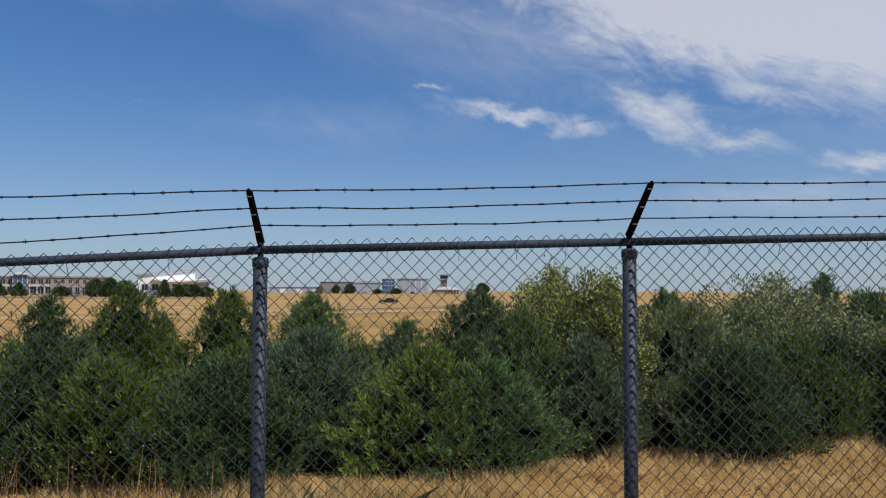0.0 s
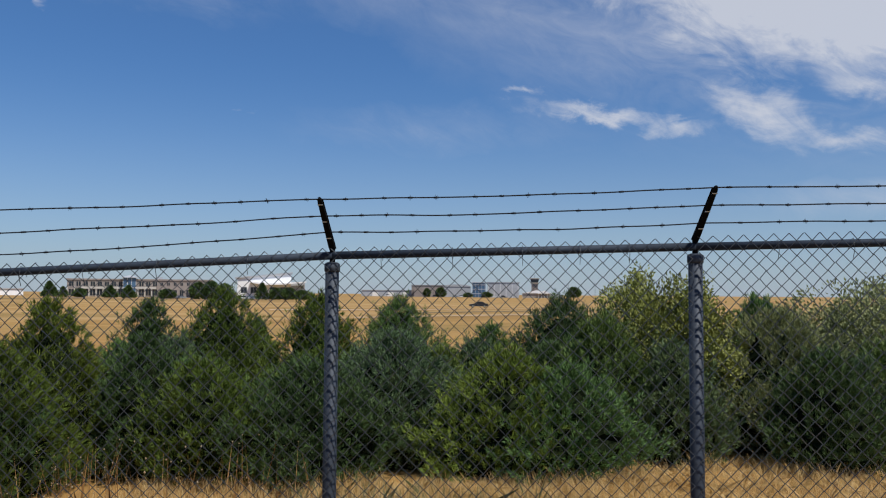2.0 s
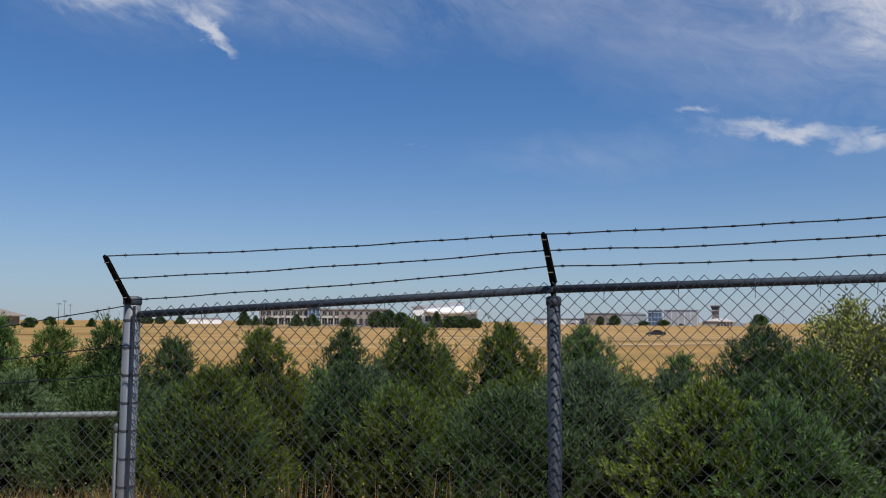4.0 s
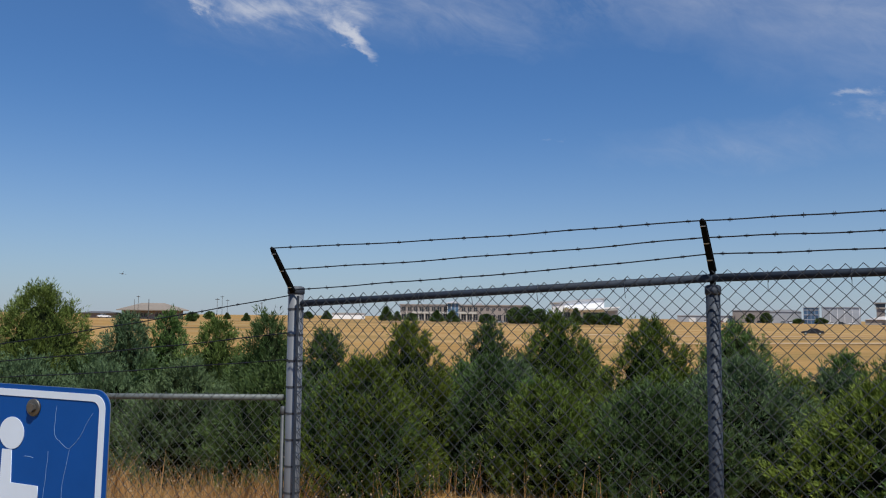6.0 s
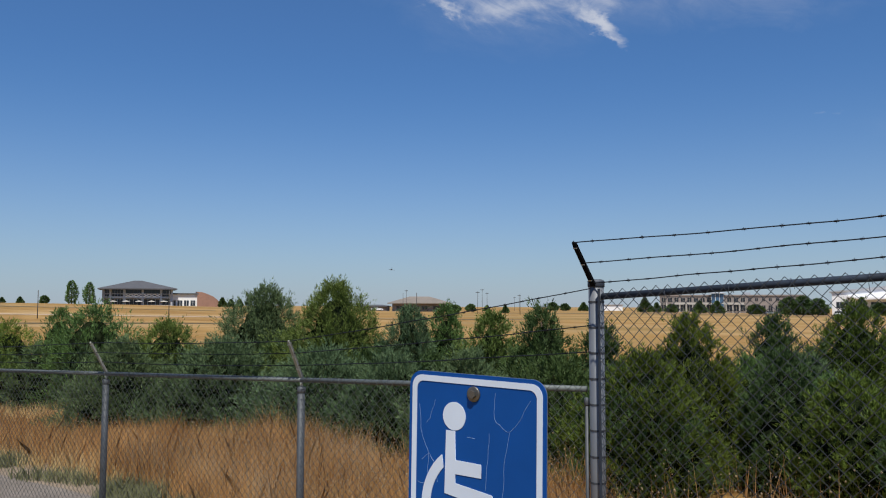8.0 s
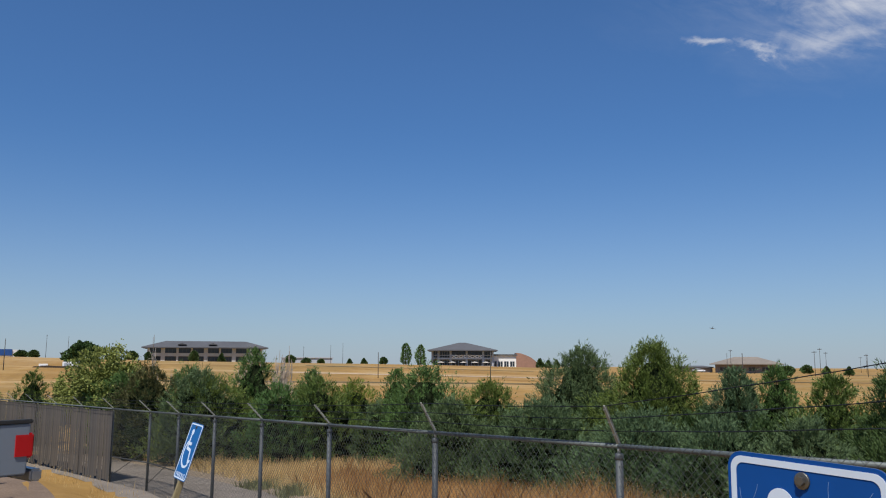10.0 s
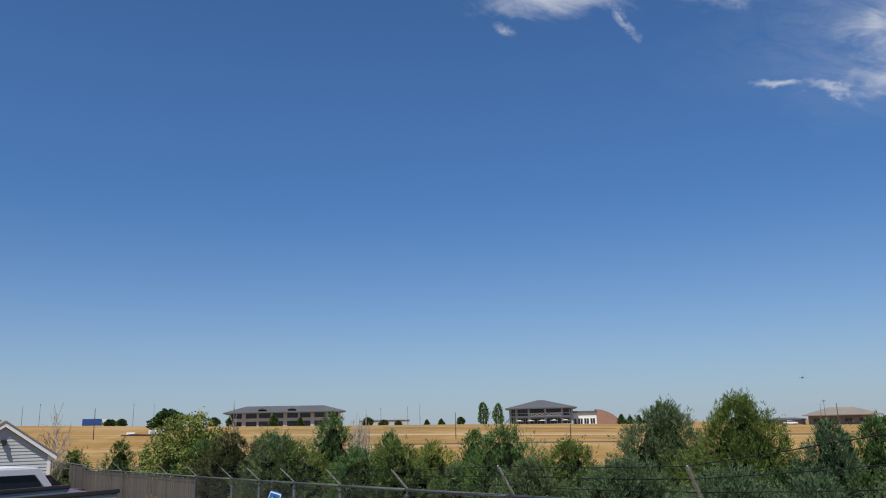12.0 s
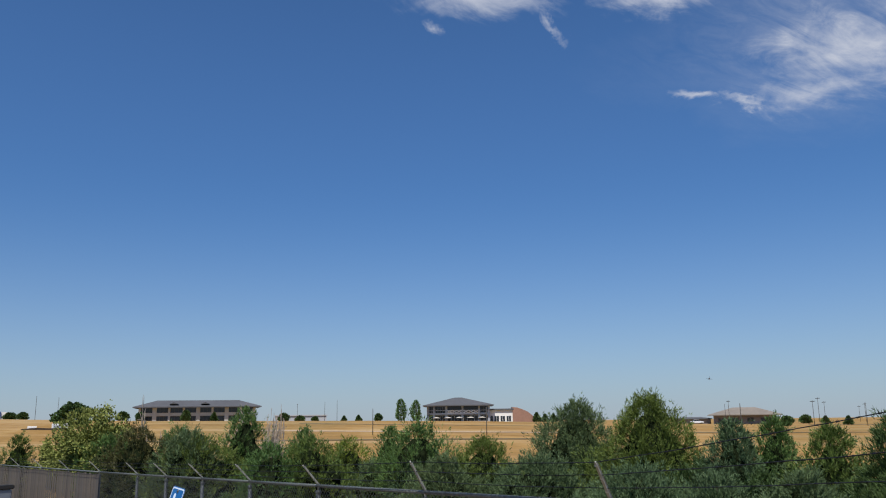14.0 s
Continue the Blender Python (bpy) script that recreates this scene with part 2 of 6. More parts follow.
def ground_material():
    """Dry prairie: golden stubble with bare streaks, darker swales and greener hollows."""
    k = Mat("dry_prairie", 0.9, 0.0, 0.1)
    big_ = k.noise(0.012, 5, 0.62, (0.3, 1.0, 1.0), warp=0.5)
    mid = k.noise(0.07, 6, 0.68, (0.14, 1.0, 1.0), warp=0.7)
    tuft = k.noise(0.45, 5, 0.7, (0.5, 1.0, 1.0))
    small_ = k.noise(2.2, 6, 0.7)
    c = k.ramp(mid, (0.30, (0.17, 0.105, 0.034)), (0.44, (0.31, 0.185, 0.058)), (0.54, (0.39, 0.245, 0.082)), (0.64, (0.50, 0.37, 0.18)), (0.76, (0.60, 0.48, 0.28)))
    c = k.mix(k.ramp(big_, (0.42, (0, 0, 0)), (0.68, (0.7, 0.7, 0.7))), c, k.ramp(tuft, (0.3, (0.20, 0.155, 0.055)), (0.7, (0.36, 0.265, 0.105))))
    swale = k.noise(0.022, 6, 0.6, (0.25, 1.0, 1.0), warp=0.9)
    c = k.mix(k.ramp(swale, (0.52, (0, 0, 0)), (0.62, (0.75, 0.75, 0.75))), c, (0.20, 0.175, 0.075))
    c = k.mix(k.ramp(swale, (0.28, (0.8, 0.8, 0.8)), (0.40, (0, 0, 0))), c, (0.52, 0.42, 0.26))
    # mown streaks and dry washes follow the gentle rings of the basin
    polar = k.n.new("ShaderNodeVectorMath")
    polar.operation = "LENGTH"
    flat = k.n.new("ShaderNodeVectorMath")
    flat.operation = "MULTIPLY"
    flat.inputs[1].default_value = (1, 1, 0)
    k.l.new(k.co, flat.inputs[0])
    k.l.new(flat.outputs[0], polar.inputs[0])
    ring = k.n.new("ShaderNodeCombineXYZ")
    k.l.new(polar.outputs["Value"], ring.inputs[0])
    wander = k.n.new("ShaderNodeVectorMath")
    wander.operation = "MULTIPLY_ADD"
    wander.inputs[1].default_value = (0.11, 0.11, 0)
    k.l.new(k.co, wander.inputs[0])
    k.l.new(ring.outputs[0], wander.inputs[2])
    streak = k.noise(0.055, 6, 0.68, co=wander.outputs[0], warp=0.35)
    c = k.mix(k.ramp(streak, (0.50, (0, 0, 0)), (0.62, (0.65, 0.65, 0.65))), c, (0.62, 0.49, 0.30))
    c = k.mix(k.ramp(streak, (0.36, (0.65, 0.65, 0.65)), (0.46, (0, 0, 0))), c, (0.23, 0.135, 0.050))
    c = k.mix(0.3, c, k.ramp(tuft, (0.32, (0.15, 0.090, 0.028)), (0.68, (0.50, 0.35, 0.14))))
    c = k.mix(0.22, c, k.ramp(small_, (0.3, (0.15, 0.09, 0.03)), (0.7, (0.46, 0.30, 0.11))))
    c = k.mix(1.0, c, (0.92, 0.845, 0.78), "MULTIPLY")
    k.colour(c).bump(small_, 0.5, 0.05)
    return k.m


def gravel_material(name, a, b, scale):
    k = Mat(name, 0.9, 0.0, 0.2)
    v = k.n.new("ShaderNodeTexVoronoi")
    v.inputs["Scale"].default_value = scale
    k.l.new(k.co, v.inputs["Vector"])
    c = k.mix(0.5, k.ramp(v.outputs["Color"], (0.2, a), (0.9, b)), k.ramp(k.noise(1.1, 5), (0.3, a), (0.7, b)))
    k.colour(c).bump(v.outputs["Distance"], 0.5, 0.01)
    return k.m


M_GROUND = ground_material()
M_ROAD = gravel_material("worn_asphalt", (0.125, 0.106, 0.088), (0.27, 0.235, 0.20), 60)
M_DIRT = gravel_material("bare_dirt", (0.125, 0.088, 0.064), (0.24, 0.175, 0.125), 35)
M_DIRT_GREY = gravel_material("bare_grey_dirt", (0.17, 0.13, 0.09), (0.31, 0.245, 0.175), 40)
M_TRACK = plain("pale_track", (0.46, 0.35, 0.24), 0.9, 0, 0.25, 0.4)
M_SOIL = plain("dark_dug_soil", (0.055, 0.038, 0.026), 0.95, 0, 0.4, 3.0, 0.4)
M_SWALE = plain("dark_swale_grass", (0.13, 0.095, 0.035), 0.9, 0, 0.35, 0.5)

M_BLUE = plain("sign_blue", (0.004, 0.062, 0.262), 0.6, 0, 0.14, 9, 0.03, 0.15)
M_BLUE_FADED = plain("sign_blue_faded", (0.010, 0.105, 0.31), 0.6, 0, 0.14, 9, 0.03, 0.15)
M_WHITE = plain("sign_white", (0.55, 0.64, 0.75), 0.5, 0, 0.08, 12, 0.03)
M_CRACK = plain("paint_crack", (0.16, 0.28, 0.50), 0.6, 0, 0.2, 30, 0)
M_ALU = plain("sign_aluminium", (0.45, 0.47, 0.48), 0.4, 0.9, 0.2, 20)
M_BOLT = plain("bolt_steel", (0.16, 0.155, 0.14), 0.45, 0.8, 0.4, 60)
M_WOODPOST = plain("weathered_sign_post", (0.24, 0.20, 0.105), 0.85, 0, 0.35, 14, 0.5)

M_ROOF_GREY = plain("grey_shingle_roof", (0.088, 0.090, 0.098), 0.85, 0, 0.25, 0.8)
M_ROOF_TAN = plain("tan_shingle_roof", (0.215, 0.185, 0.155), 0.85, 0, 0.2, 0.8)
M_STUCCO = plain("tan_stucco", (0.40, 0.35, 0.29), 0.8, 0, 0.15, 0.8)
M_STUCCO_PALE = plain("pale_stucco", (0.50, 0.475, 0.43), 0.8, 0, 0.15, 0.8)
M_STONE = plain("pinkish_masonry", (0.26, 0.225, 0.205), 0.85, 0, 0.2, 0.9)
M_BRICK = plain("brown_brick_wall", (0.30, 0.165, 0.115), 0.85, 0, 0.2, 1.5)
M_TRIM = plain("white_trim", (0.74, 0.73, 0.70), 0.6, 0, 0.1, 1.0)
M_METALWHITE = plain("white_metal_roof", (0.80, 0.80, 0.80), 0.45, 0.0, 0.08, 0.6)
M_HANGAR = plain("grey_hangar_sheet", (0.38, 0.40, 0.43), 0.6, 0, 0.15, 0.3)
M_GLASS = plain("dark_window_glass", (0.025, 0.032, 0.042), 0.12, 0, 0.2, 0.5, 0)
M_BLUEGLASS = plain("blue_window_glass", (0.07, 0.14, 0.24), 0.12, 0, 0.2, 0.5, 0)
M_SIDING = plain("pale_grey_siding", (0.43, 0.445, 0.435), 0.6, 0, 0.1, 2.0)
M_DARKPOLE = plain("dark_pole", (0.06, 0.055, 0.05), 0.8, 0, 0.2, 3)
M_PAINT_GREY = plain("grey_car_paint", (0.21, 0.245, 0.285), 0.3, 0.2, 0.08, 2, 0)
M_PAINT_WHITE = plain("white_car_paint", (0.76, 0.77, 0.78), 0.3, 0, 0.05, 2, 0)
M_PAINT_RED = plain("dark_red_car_paint", (0.17, 0.012, 0.018), 0.28, 0.1, 0.1, 2, 0)
M_PAINT_DARK = plain("dark_car_paint", (0.02, 0.023, 0.03), 0.3, 0.1, 0.1, 2, 0)
M_RUBBER = plain("rubber", (0.018, 0.018, 0.018), 0.8, 0, 0.2, 20)
M_TAIL = plain("red_tail_lens", (0.45, 0.012, 0.015), 0.2, 0, 0.1, 10, 0)
M_JET = plain("dark_airframe", (0.05, 0.05, 0.055), 0.5, 0, 0.1, 1, 0)


# ---- building helpers ----
def mesh_of(name, verts, faces, material, smooth=False):
    me = bpy.data.meshes.new(name)
    me.from_pydata([tuple(v) for v in verts], [], faces)
    me.materials.append(material)
    if smooth:
        me.polygons.foreach_set("use_smooth", [True] * len(me.polygons))
    me.update()
    return me


def part(name, bm, material, parent=None, label="", m=None, smooth=False):
    """Links a bmesh (or a ready mesh) as one mesh object under a thing or a part."""
    if isinstance(bm, bpy.types.Mesh):
        me = bm
    else:
        bmesh.ops.recalc_face_normals(bm, faces=bm.faces)
        me = bpy.data.meshes.new(name)
        bm.to_mesh(me)
        bm.free()
        me.materials.append(material)
        if smooth:
            me.polygons.foreach_set("use_smooth", [True] * len(me.polygons))
    ob = new(name, me)
    if parent is not None:
        ob.parent = parent
    if m is not None:
        ob.matrix_basis = m
    if label:
        tagged(ob, label)
    return ob


def thing(name, m, label, category, group="", kind=""):
    ob = new(name)
    ob.empty_display_size = 0.2
    ob.matrix_basis = m
    return tagged(ob, label, category, group, kind)


def box(bm, x0, y0, z0, x1, y1, z1, bevel=0.0):
    r = bmesh.ops.create_cube(bm, size=1)
    for v in r["verts"]:
        v.co = Vector(((x0 + x1) / 2 + v.co.x * (x1 - x0), (y0 + y1) / 2 + v.co.y * (y1 - y0), (z0 + z1) / 2 + v.co.z * (z1 - z0)))
    if bevel:
        bmesh.ops.bevel(bm, geom=list({e for v in r["verts"] for e in v.link_edges}), offset=bevel, segments=2, affect="EDGES")
    return bm


def boxm(*a, bevel=0.0):
    return box(bmesh.new(), *a, bevel=bevel)


def tube_data(points, radius, sides=6, verts=None, faces=None, cap=True):
    """A round bar along points; radius one number or one for each point."""
    verts = [] if verts is None else verts
    faces = [] if faces is None else faces
    n, base = len(points), len(verts)
    pts = [Vector(p) for p in points]
    for i, p in enumerate(pts):
        d = (pts[min(i + 1, n - 1)] - pts[max(i - 1, 0)]).normalized()
        a = d.orthogonal().normalized() if abs(d.z) > 0.9 or sides > 4 else Vector((0, 0, 1)).cross(d).normalized()
        if i and (a0 := prev - d * prev.dot(d)).length > 1e-6:
            a = a0.normalized()
        prev = a
        b = d.cross(a)
        r = radius[i] if isinstance(radius, (list, tuple)) else radius
        for k in range(sides):
            w = 2 * math.pi * k / sides
            verts.append(p + (a * math.cos(w) + b * math.sin(w)) * r)
    for i in range(n - 1):
        for k in range(sides):
            q = base + i * sides
            faces.append((q + k, q + (k + 1) % sides, q + sides + (k + 1) % sides, q + sides + k))
    if cap:
        faces.append(tuple(base + k for k in reversed(range(sides))))
        faces.append(tuple(base + (n - 1) * sides + k for k in range(sides)))
    return verts, faces


def tube(name, points, radius, material, parent=None, sides=8, label="", smooth=True):
    v, f = tube_data(points, radius, sides)
    return part(name, mesh_of(name, v, f, material, smooth), None, parent, label)


def smoothstep(a, b, x):
    s = min(max((x - a) / (b - a), 0), 1)
    return s * s * (3 - 2 * s)


# ---- ground ----
def ground_z(x, y):
    """Height of the land: a gentle fall to the west along the fence, then a wide, slightly rolling plain."""
    near = -0.62 - 0.03 * min(max(-3 - x, 0), 30) + 0.02 * min(max(x + 3, 0), 10)
    r, b = math.hypot(x, y), math.degrees(math.atan2(x, y))
    far = float(np.interp(b, [-180, -130, -105, -90, -75, -68, -50, -33, -24, -12, 0, 30, 90, 180], [-1, 3, 4.6, 3.0, 1.7, 1.0, -1.2, -1.5, -2.2, -2.4, -3.0, -3.2, -2, -1]))
    far -= 14 * smoothstep(900, 4500, r)
    line = -0.365 + (x + 19.71) * 0.387 if x < -19.71 else 3.598 + (x + 3.285) * 0.2412
    near += 0.4 * smoothstep(0.9, 2.6, line - y) * smoothstep(8, 12.5, -x) * (1 - smoothstep(60, 90, -x))
    roll = 0.5 * noise.noise(Vector((x * 0.012, y * 0.012, 3.1))) * smoothstep(50, 150, r) * (1 - smoothstep(500, 900, r))
    s = smoothstep(40, 300, r)
    return near * (1 - s) + far * s + roll


def build_ground():
    radii = [0.0] + [1.2 * 1.09 ** i for i in range(97)]
    seg = 180
    verts, faces = [(0, 0, ground_z(0, 0))], []
    for r in radii[1:]:
        for k in range(seg):
            a = 2 * math.pi * k / seg
            x, y = r * math.sin(a), r * math.cos(a)
            verts.append((x, y, ground_z(x, y)))
    for k in range(seg):
        faces.append((0, 1 + (k + 1) % seg, 1 + k))
    for i in range(len(radii) - 2):
        for k in range(seg):
            a, b = 1 + i * seg + k, 1 + i * seg + (k + 1) % seg
            faces.append((a, b, b + seg, a + seg))
    g = part("ground", mesh_of("ground", verts, faces, M_GROUND, True), None)
    tagged(g, "wide dry golden prairie sloping gently to the horizon", "ground", kind="structure")


build_ground()


def strip(name, line, width, material, label, category, lift=0.012, step=1.0):
    """A flat band draped on the land along a line of points."""
    pts = []
    for (x0, y0), (x1, y1) in zip(line, line[1:]):
        n = max(1, int(math.hypot(x1 - x0, y1 - y0) / step))
        pts += [(x0 + (x1 - x0) * i / n, y0 + (y1 - y0) * i / n) for i in range(n)]
    pts.append(line[-1])
    verts, faces = [], []
    across = 6
    for i, (x, y) in enumerate(pts):
        a, b = pts[max(i - 1, 0)], pts[min(i + 1, len(pts) - 1)]
        d = Vector((b[0] - a[0], b[1] - a[1], 0)).normalized()
        nrm = Vector((-d.y, d.x, 0))
        wob = 1 + 0.12 * noise.noise(Vector((x * 0.5, y * 0.5, width)))
        for k in range(across + 1):
            p = Vector((x, y, 0)) + nrm * width * wob * (k / across - 0.5)
            verts.append((p.x, p.y, ground_z(p.x, p.y) + lift))
    w = across + 1
    for i in range(len(pts) - 1):
        for k in range(across):
            faces.append((i * w + k, i * w + k + 1, (i + 1) * w + k + 1, (i + 1) * w + k))
    return tagged(part(name, mesh_of(name, verts, faces, material, True), None), label, category, kind="structure")


strip("road", [(-7.5, 3.1), (-10.5, 2.1), (-13, 1.65), (-18, 0.75), (-24, -1.0), (-34, -4.9), (-46, -8.6)], 2.7, M_ROAD, "worn grey asphalt track along the chain-link fence", "track")
strip("road_verge", [(-7.2, 3.75), (-10.5, 3.9), (-13, 3.55), (-18, 2.65), (-24, 0.85), (-34, -3.2)], 1.7, M_DIRT_GREY, "bare grey dirt between track and weeds", "dirt", 0.008)
strip("pavement", [(-4, -2.2), (-10, -2.6), (-22, -4.6), (-36, -8)], 3.4, M_DIRT, "bare reddish dirt verge inside the fence", "dirt")


# ---- chain-link fences ----
PITCH = 0.072  # width of one diamond of the fabric


def fabric(name, a, b, top_a, top_b, height, wire, material, parent, lift):
    """Woven zigzag wires of one bay between the plan points a and b."""
    a, b = np.array(a, float), np.array(b, float)
    length = np.linalg.norm(b - a)
    d = (b - a) / length
    nrm = np.array((d[1], -d[0], 0.0))
    half = PITCH / 2
    cols, rows = int(length / half), int(height / half)
    j = np.arange(rows + 1)
    verts, faces = [], []
    ring = np.array([(1.0, 0.0), (-0.5, 0.87), (-0.5, -0.87)]) * wire
    fall = (top_b - top_a) / length
    rng = np.random.default_rng(int(abs(a[0] * 100)) + 7)
    for i in range(cols):
        u = (i + ((i + j) % 2)) * half + rng.normal(0, 0.0012, rows + 1)
        sag = 0.004 * np.sin(u * 3.1 + j * 0.21)
        z = top_a + fall * u + lift[0] + (lift[1] - lift[0]) * u / length - j * half + sag + rng.normal(0, 0.001, rows + 1)
        off = np.where((i + j) % 2 == 0, 0.0022, -0.0022)
        p = np.column_stack((a[0] + d[0] * u, a[1] + d[1] * u, z)) + nrm * off[:, None]
        block = p[:, None, :] + ring[None, :, 0:1] * np.array((d[0], d[1], 0.0)) + ring[None, :, 1:2] * nrm
        verts.append(block.reshape(-1, 3))
    n = 3 * (rows + 1)
    one = [(r * 3 + k, r * 3 + (k + 1) % 3, r * 3 + 3 + (k + 1) % 3, r * 3 + 3 + k) for r in range(rows) for k in range(3)]
    one = np.array(one)
    allf = (one[None] + (np.arange(cols) * n)[:, None, None]).reshape(-1, 4)
    v = np.concatenate(verts)
    me = bpy.data.meshes.new(name)
    me.vertices.add(len(v))
    me.vertices.foreach_set("co", v.astype(np.float32).ravel())
    me.loops.add(len(allf) * 4)
    me.loops.foreach_set("vertex_index", allf.astype(np.int32).ravel())
    me.polygons.add(len(allf))
    me.polygons.foreach_set("loop_start", np.arange(0, len(allf) * 4, 4, dtype=np.int32))
    me.polygons.foreach_set("use_smooth", np.ones(len(allf), dtype=bool))
    me.update(calc_edges=True)
    me.materials.append(material)
    return tagged(part(name, me, None, parent), kind="stuff")


def barbed_strand(points, parent, seed, radius=0.0028, material=None):
    """One sagging barbed wire with knots and barbs about every 12 cm."""
    rng = random.Random(seed)
    verts, faces = [], []
    line = []
    for a, b in zip(points, points[1:]):
        a, b = Vector(a), Vector(b)
        n = max(2, int((b - a).length / 0.06))
        for i in range(n):
            s = i / n
            p = a.lerp(b, s)
            p.z -= 0.012 * math.sin(math.pi * s)
            p.z += 0.006 * noise.noise(Vector((p.x * 3.1, seed * 1.7, p.y * 2.0)))
            line.append(p)
    line.append(Vector(points[-1]))
    tube_data(line, radius, 5, verts, faces)
    acc, want = 0.0, 0.06
    for p, q in zip(line, line[1:]):
        acc += (q - p).length
        if acc > want:
            acc, want = 0.0, rng.uniform(0.10, 0.14)
            d = (q - p).normalized()
            tube_data([p - d * 0.011, p + d * 0.011], radius * 1.45, 5, verts, faces)
            for _ in range(2):
                w = rng.uniform(0, math.pi)
                side = (Vector((0, 0, 1)) * math.sin(w) + d.cross(Vector((0, 0, 1))) * math.cos(w) + d * rng.uniform(-0.5, 0.5)).normalized()
                tube_data([p - side * 0.013, p, p + side * 0.013], [0.0006, 0.0015, 0.0006], 4, verts, faces)
    return part("barbed_wire", mesh_of("barbed_wire", verts, faces, material or M_BARB, True), None, parent)


def arm(base, tip, parent, material, width=0.031):
    """Bent pressed-steel outrigger with a rounded tip and three slots for the wires."""
    base, tip = Vector(base), Vector(tip)
    d = (tip - base)
    side = d.cross(Vector((0, 0, 1))).normalized()
    up_ = side.cross(d).normalized()
    if up_.z < 0:
        up_ = -up_
    bm = bmesh.new()
    outline = [(-0.02, 0.40), (0.06, 0.5), (0.93, 0.36), (0.985, 0.25), (1.0, 0.0)]
    pts = outline + [(s, -w) for s, w in reversed(outline[:-1])]
    for k in (0.006, -0.006):
        for s, w in pts:
            bm.verts.new(base + d * s + side * w * width + up_ * k)
    bm.verts.ensure_lookup_table()
    n = len(pts)
    bm.faces.new([bm.verts[i] for i in range(n)])
    bm.faces.new([bm.verts[n + i] for i in reversed(range(n))])
    for i in range(n):
        bm.faces.new((bm.verts[i], bm.verts[n + i], bm.verts[n + (i + 1) % n], bm.verts[(i + 1) % n]))
    # folded lips stiffen both edges
    for s in (1, -1):
        a0, a1 = base + side * s * width * 0.47, base + d * 0.95 + side * s * width * 0.34
        v, f = tube_data([a0 + up_ * 0.008, a1 + up_ * 0.008], 0.0045, 4)
        idx = [bm.verts.new(p) for p in v]
        for q in f:
            bm.faces.new([idx[i] for i in q])
    ob = part("arm", bm, material, parent)
    for s in (0.26, 0.58, 0.90):
        v, f = tube_data([base + d * s - side * 0.012 - up_ * 0.01, base + d * s + side * 0.012 - up_ * 0.01], 0.0035, 5)
        part("wire_clip", mesh_of("wire_clip", v, f, M_ALU), None, ob, "small bright wire clip")
    return ob


def fence(name, posts, label, mats, height, strands=True, rail_r=0.0225, wire=0.0033, offset=0.047, seed=1, first_strand=None, lifts={}, drop=0.0, screened=lambda p, q: False):
    """posts: rows of x, y, height of the rail, radius, arm lean (x, y, z) or None, top above the rail."""
    m_post, m_rail, m_wire, m_arm = mats
    th = thing(name, pose(0, 0, 0), label, "fence")
    ends = []
    for x, y, z, r, lean, over in posts:
        g = ground_z(x, y) - 0.08
        post = tube("post", [(x, y, g), (x, y, z - 0.055 + over)], r, m_post, th, 14)
        top = z - 0.055 + over
        v, f = tube_data([(x, y, top - 0.045), (x, y, top - 0.04), (x, y, top - 0.006), (x, y, top + 0.004)], [r + 0.001, r + 0.005, r + 0.005, r * 0.7], 14)
        part("post_cap", mesh_of("post_cap", v, f, m_post, True), None, post)
        if lean:
            v, f = tube_data([(x, y, top - 0.01), (x, y, z + 0.01)], r * 0.42, 8)
            part("cap_stem", mesh_of("cap_stem", v, f, m_arm, True), None, post)
            b0 = Vector((x, y, z + 0.012))
            arm(b0, b0 + Vector(lean), th, m_arm)
            ends.append([b0 + Vector(lean) * s + Vector((0, 0, 0.006)) for s in ((0.97, 0.57, 0.17) if r > 0.04 else (0.955, 0.645, 0.32))])
        else:
            ends.append(None)
    for p, q in zip(posts, posts[1:]):
        a, b = Vector((p[0], p[1], p[2] - drop)), Vector((q[0], q[1], q[2] - drop))
        d = (b - a).normalized()
        tube("top_rail", [a, a.lerp(b, 0.5), b], rail_r, m_rail, th, 12)
        n = Vector((d.y, -d.x, 0)).normalized() * offset
        if n.y > 0:
            n = -n
        if screened(p, q):
            continue
        first = a + d * (0.062 if p[3] > 0.04 else 0.0)
        fabric("chain_link_fabric", (first.x + n.x, first.y + n.y, 0), (b.x + n.x, b.y + n.y, 0), a.z, b.z, height, wire, m_wire, th, lifts.get(round(p[0], 2), (0.03, 0.03)))
        # tie wires round the rail
        for k in range(1, 6):
            c = a.lerp(b, k / 6 + 0.03 * math.sin(k * 5.1 + a.x))
            w = [c + n * 0.6 + Vector((0, 0, -0.075)), c + n * 1.05 + Vector((0, 0, -0.03)), c + n * 0.75 + Vector((0, 0, 0.024)), c - n * 0.55 + Vector((0, 0, 0.01)), c - n * 0.4 + Vector((0, 0, -0.03))]
            tube("tie_wire", w, 0.0016, m_wire, th, 4)
    if strands:
        for i in range(3):
            line = [e[i] for e in ends if e]
            if first_strand:
                line = [first_strand[i]] + line
            barbed_strand(line, th, seed * 10 + i, 0.0033, M_BARB)
    return th


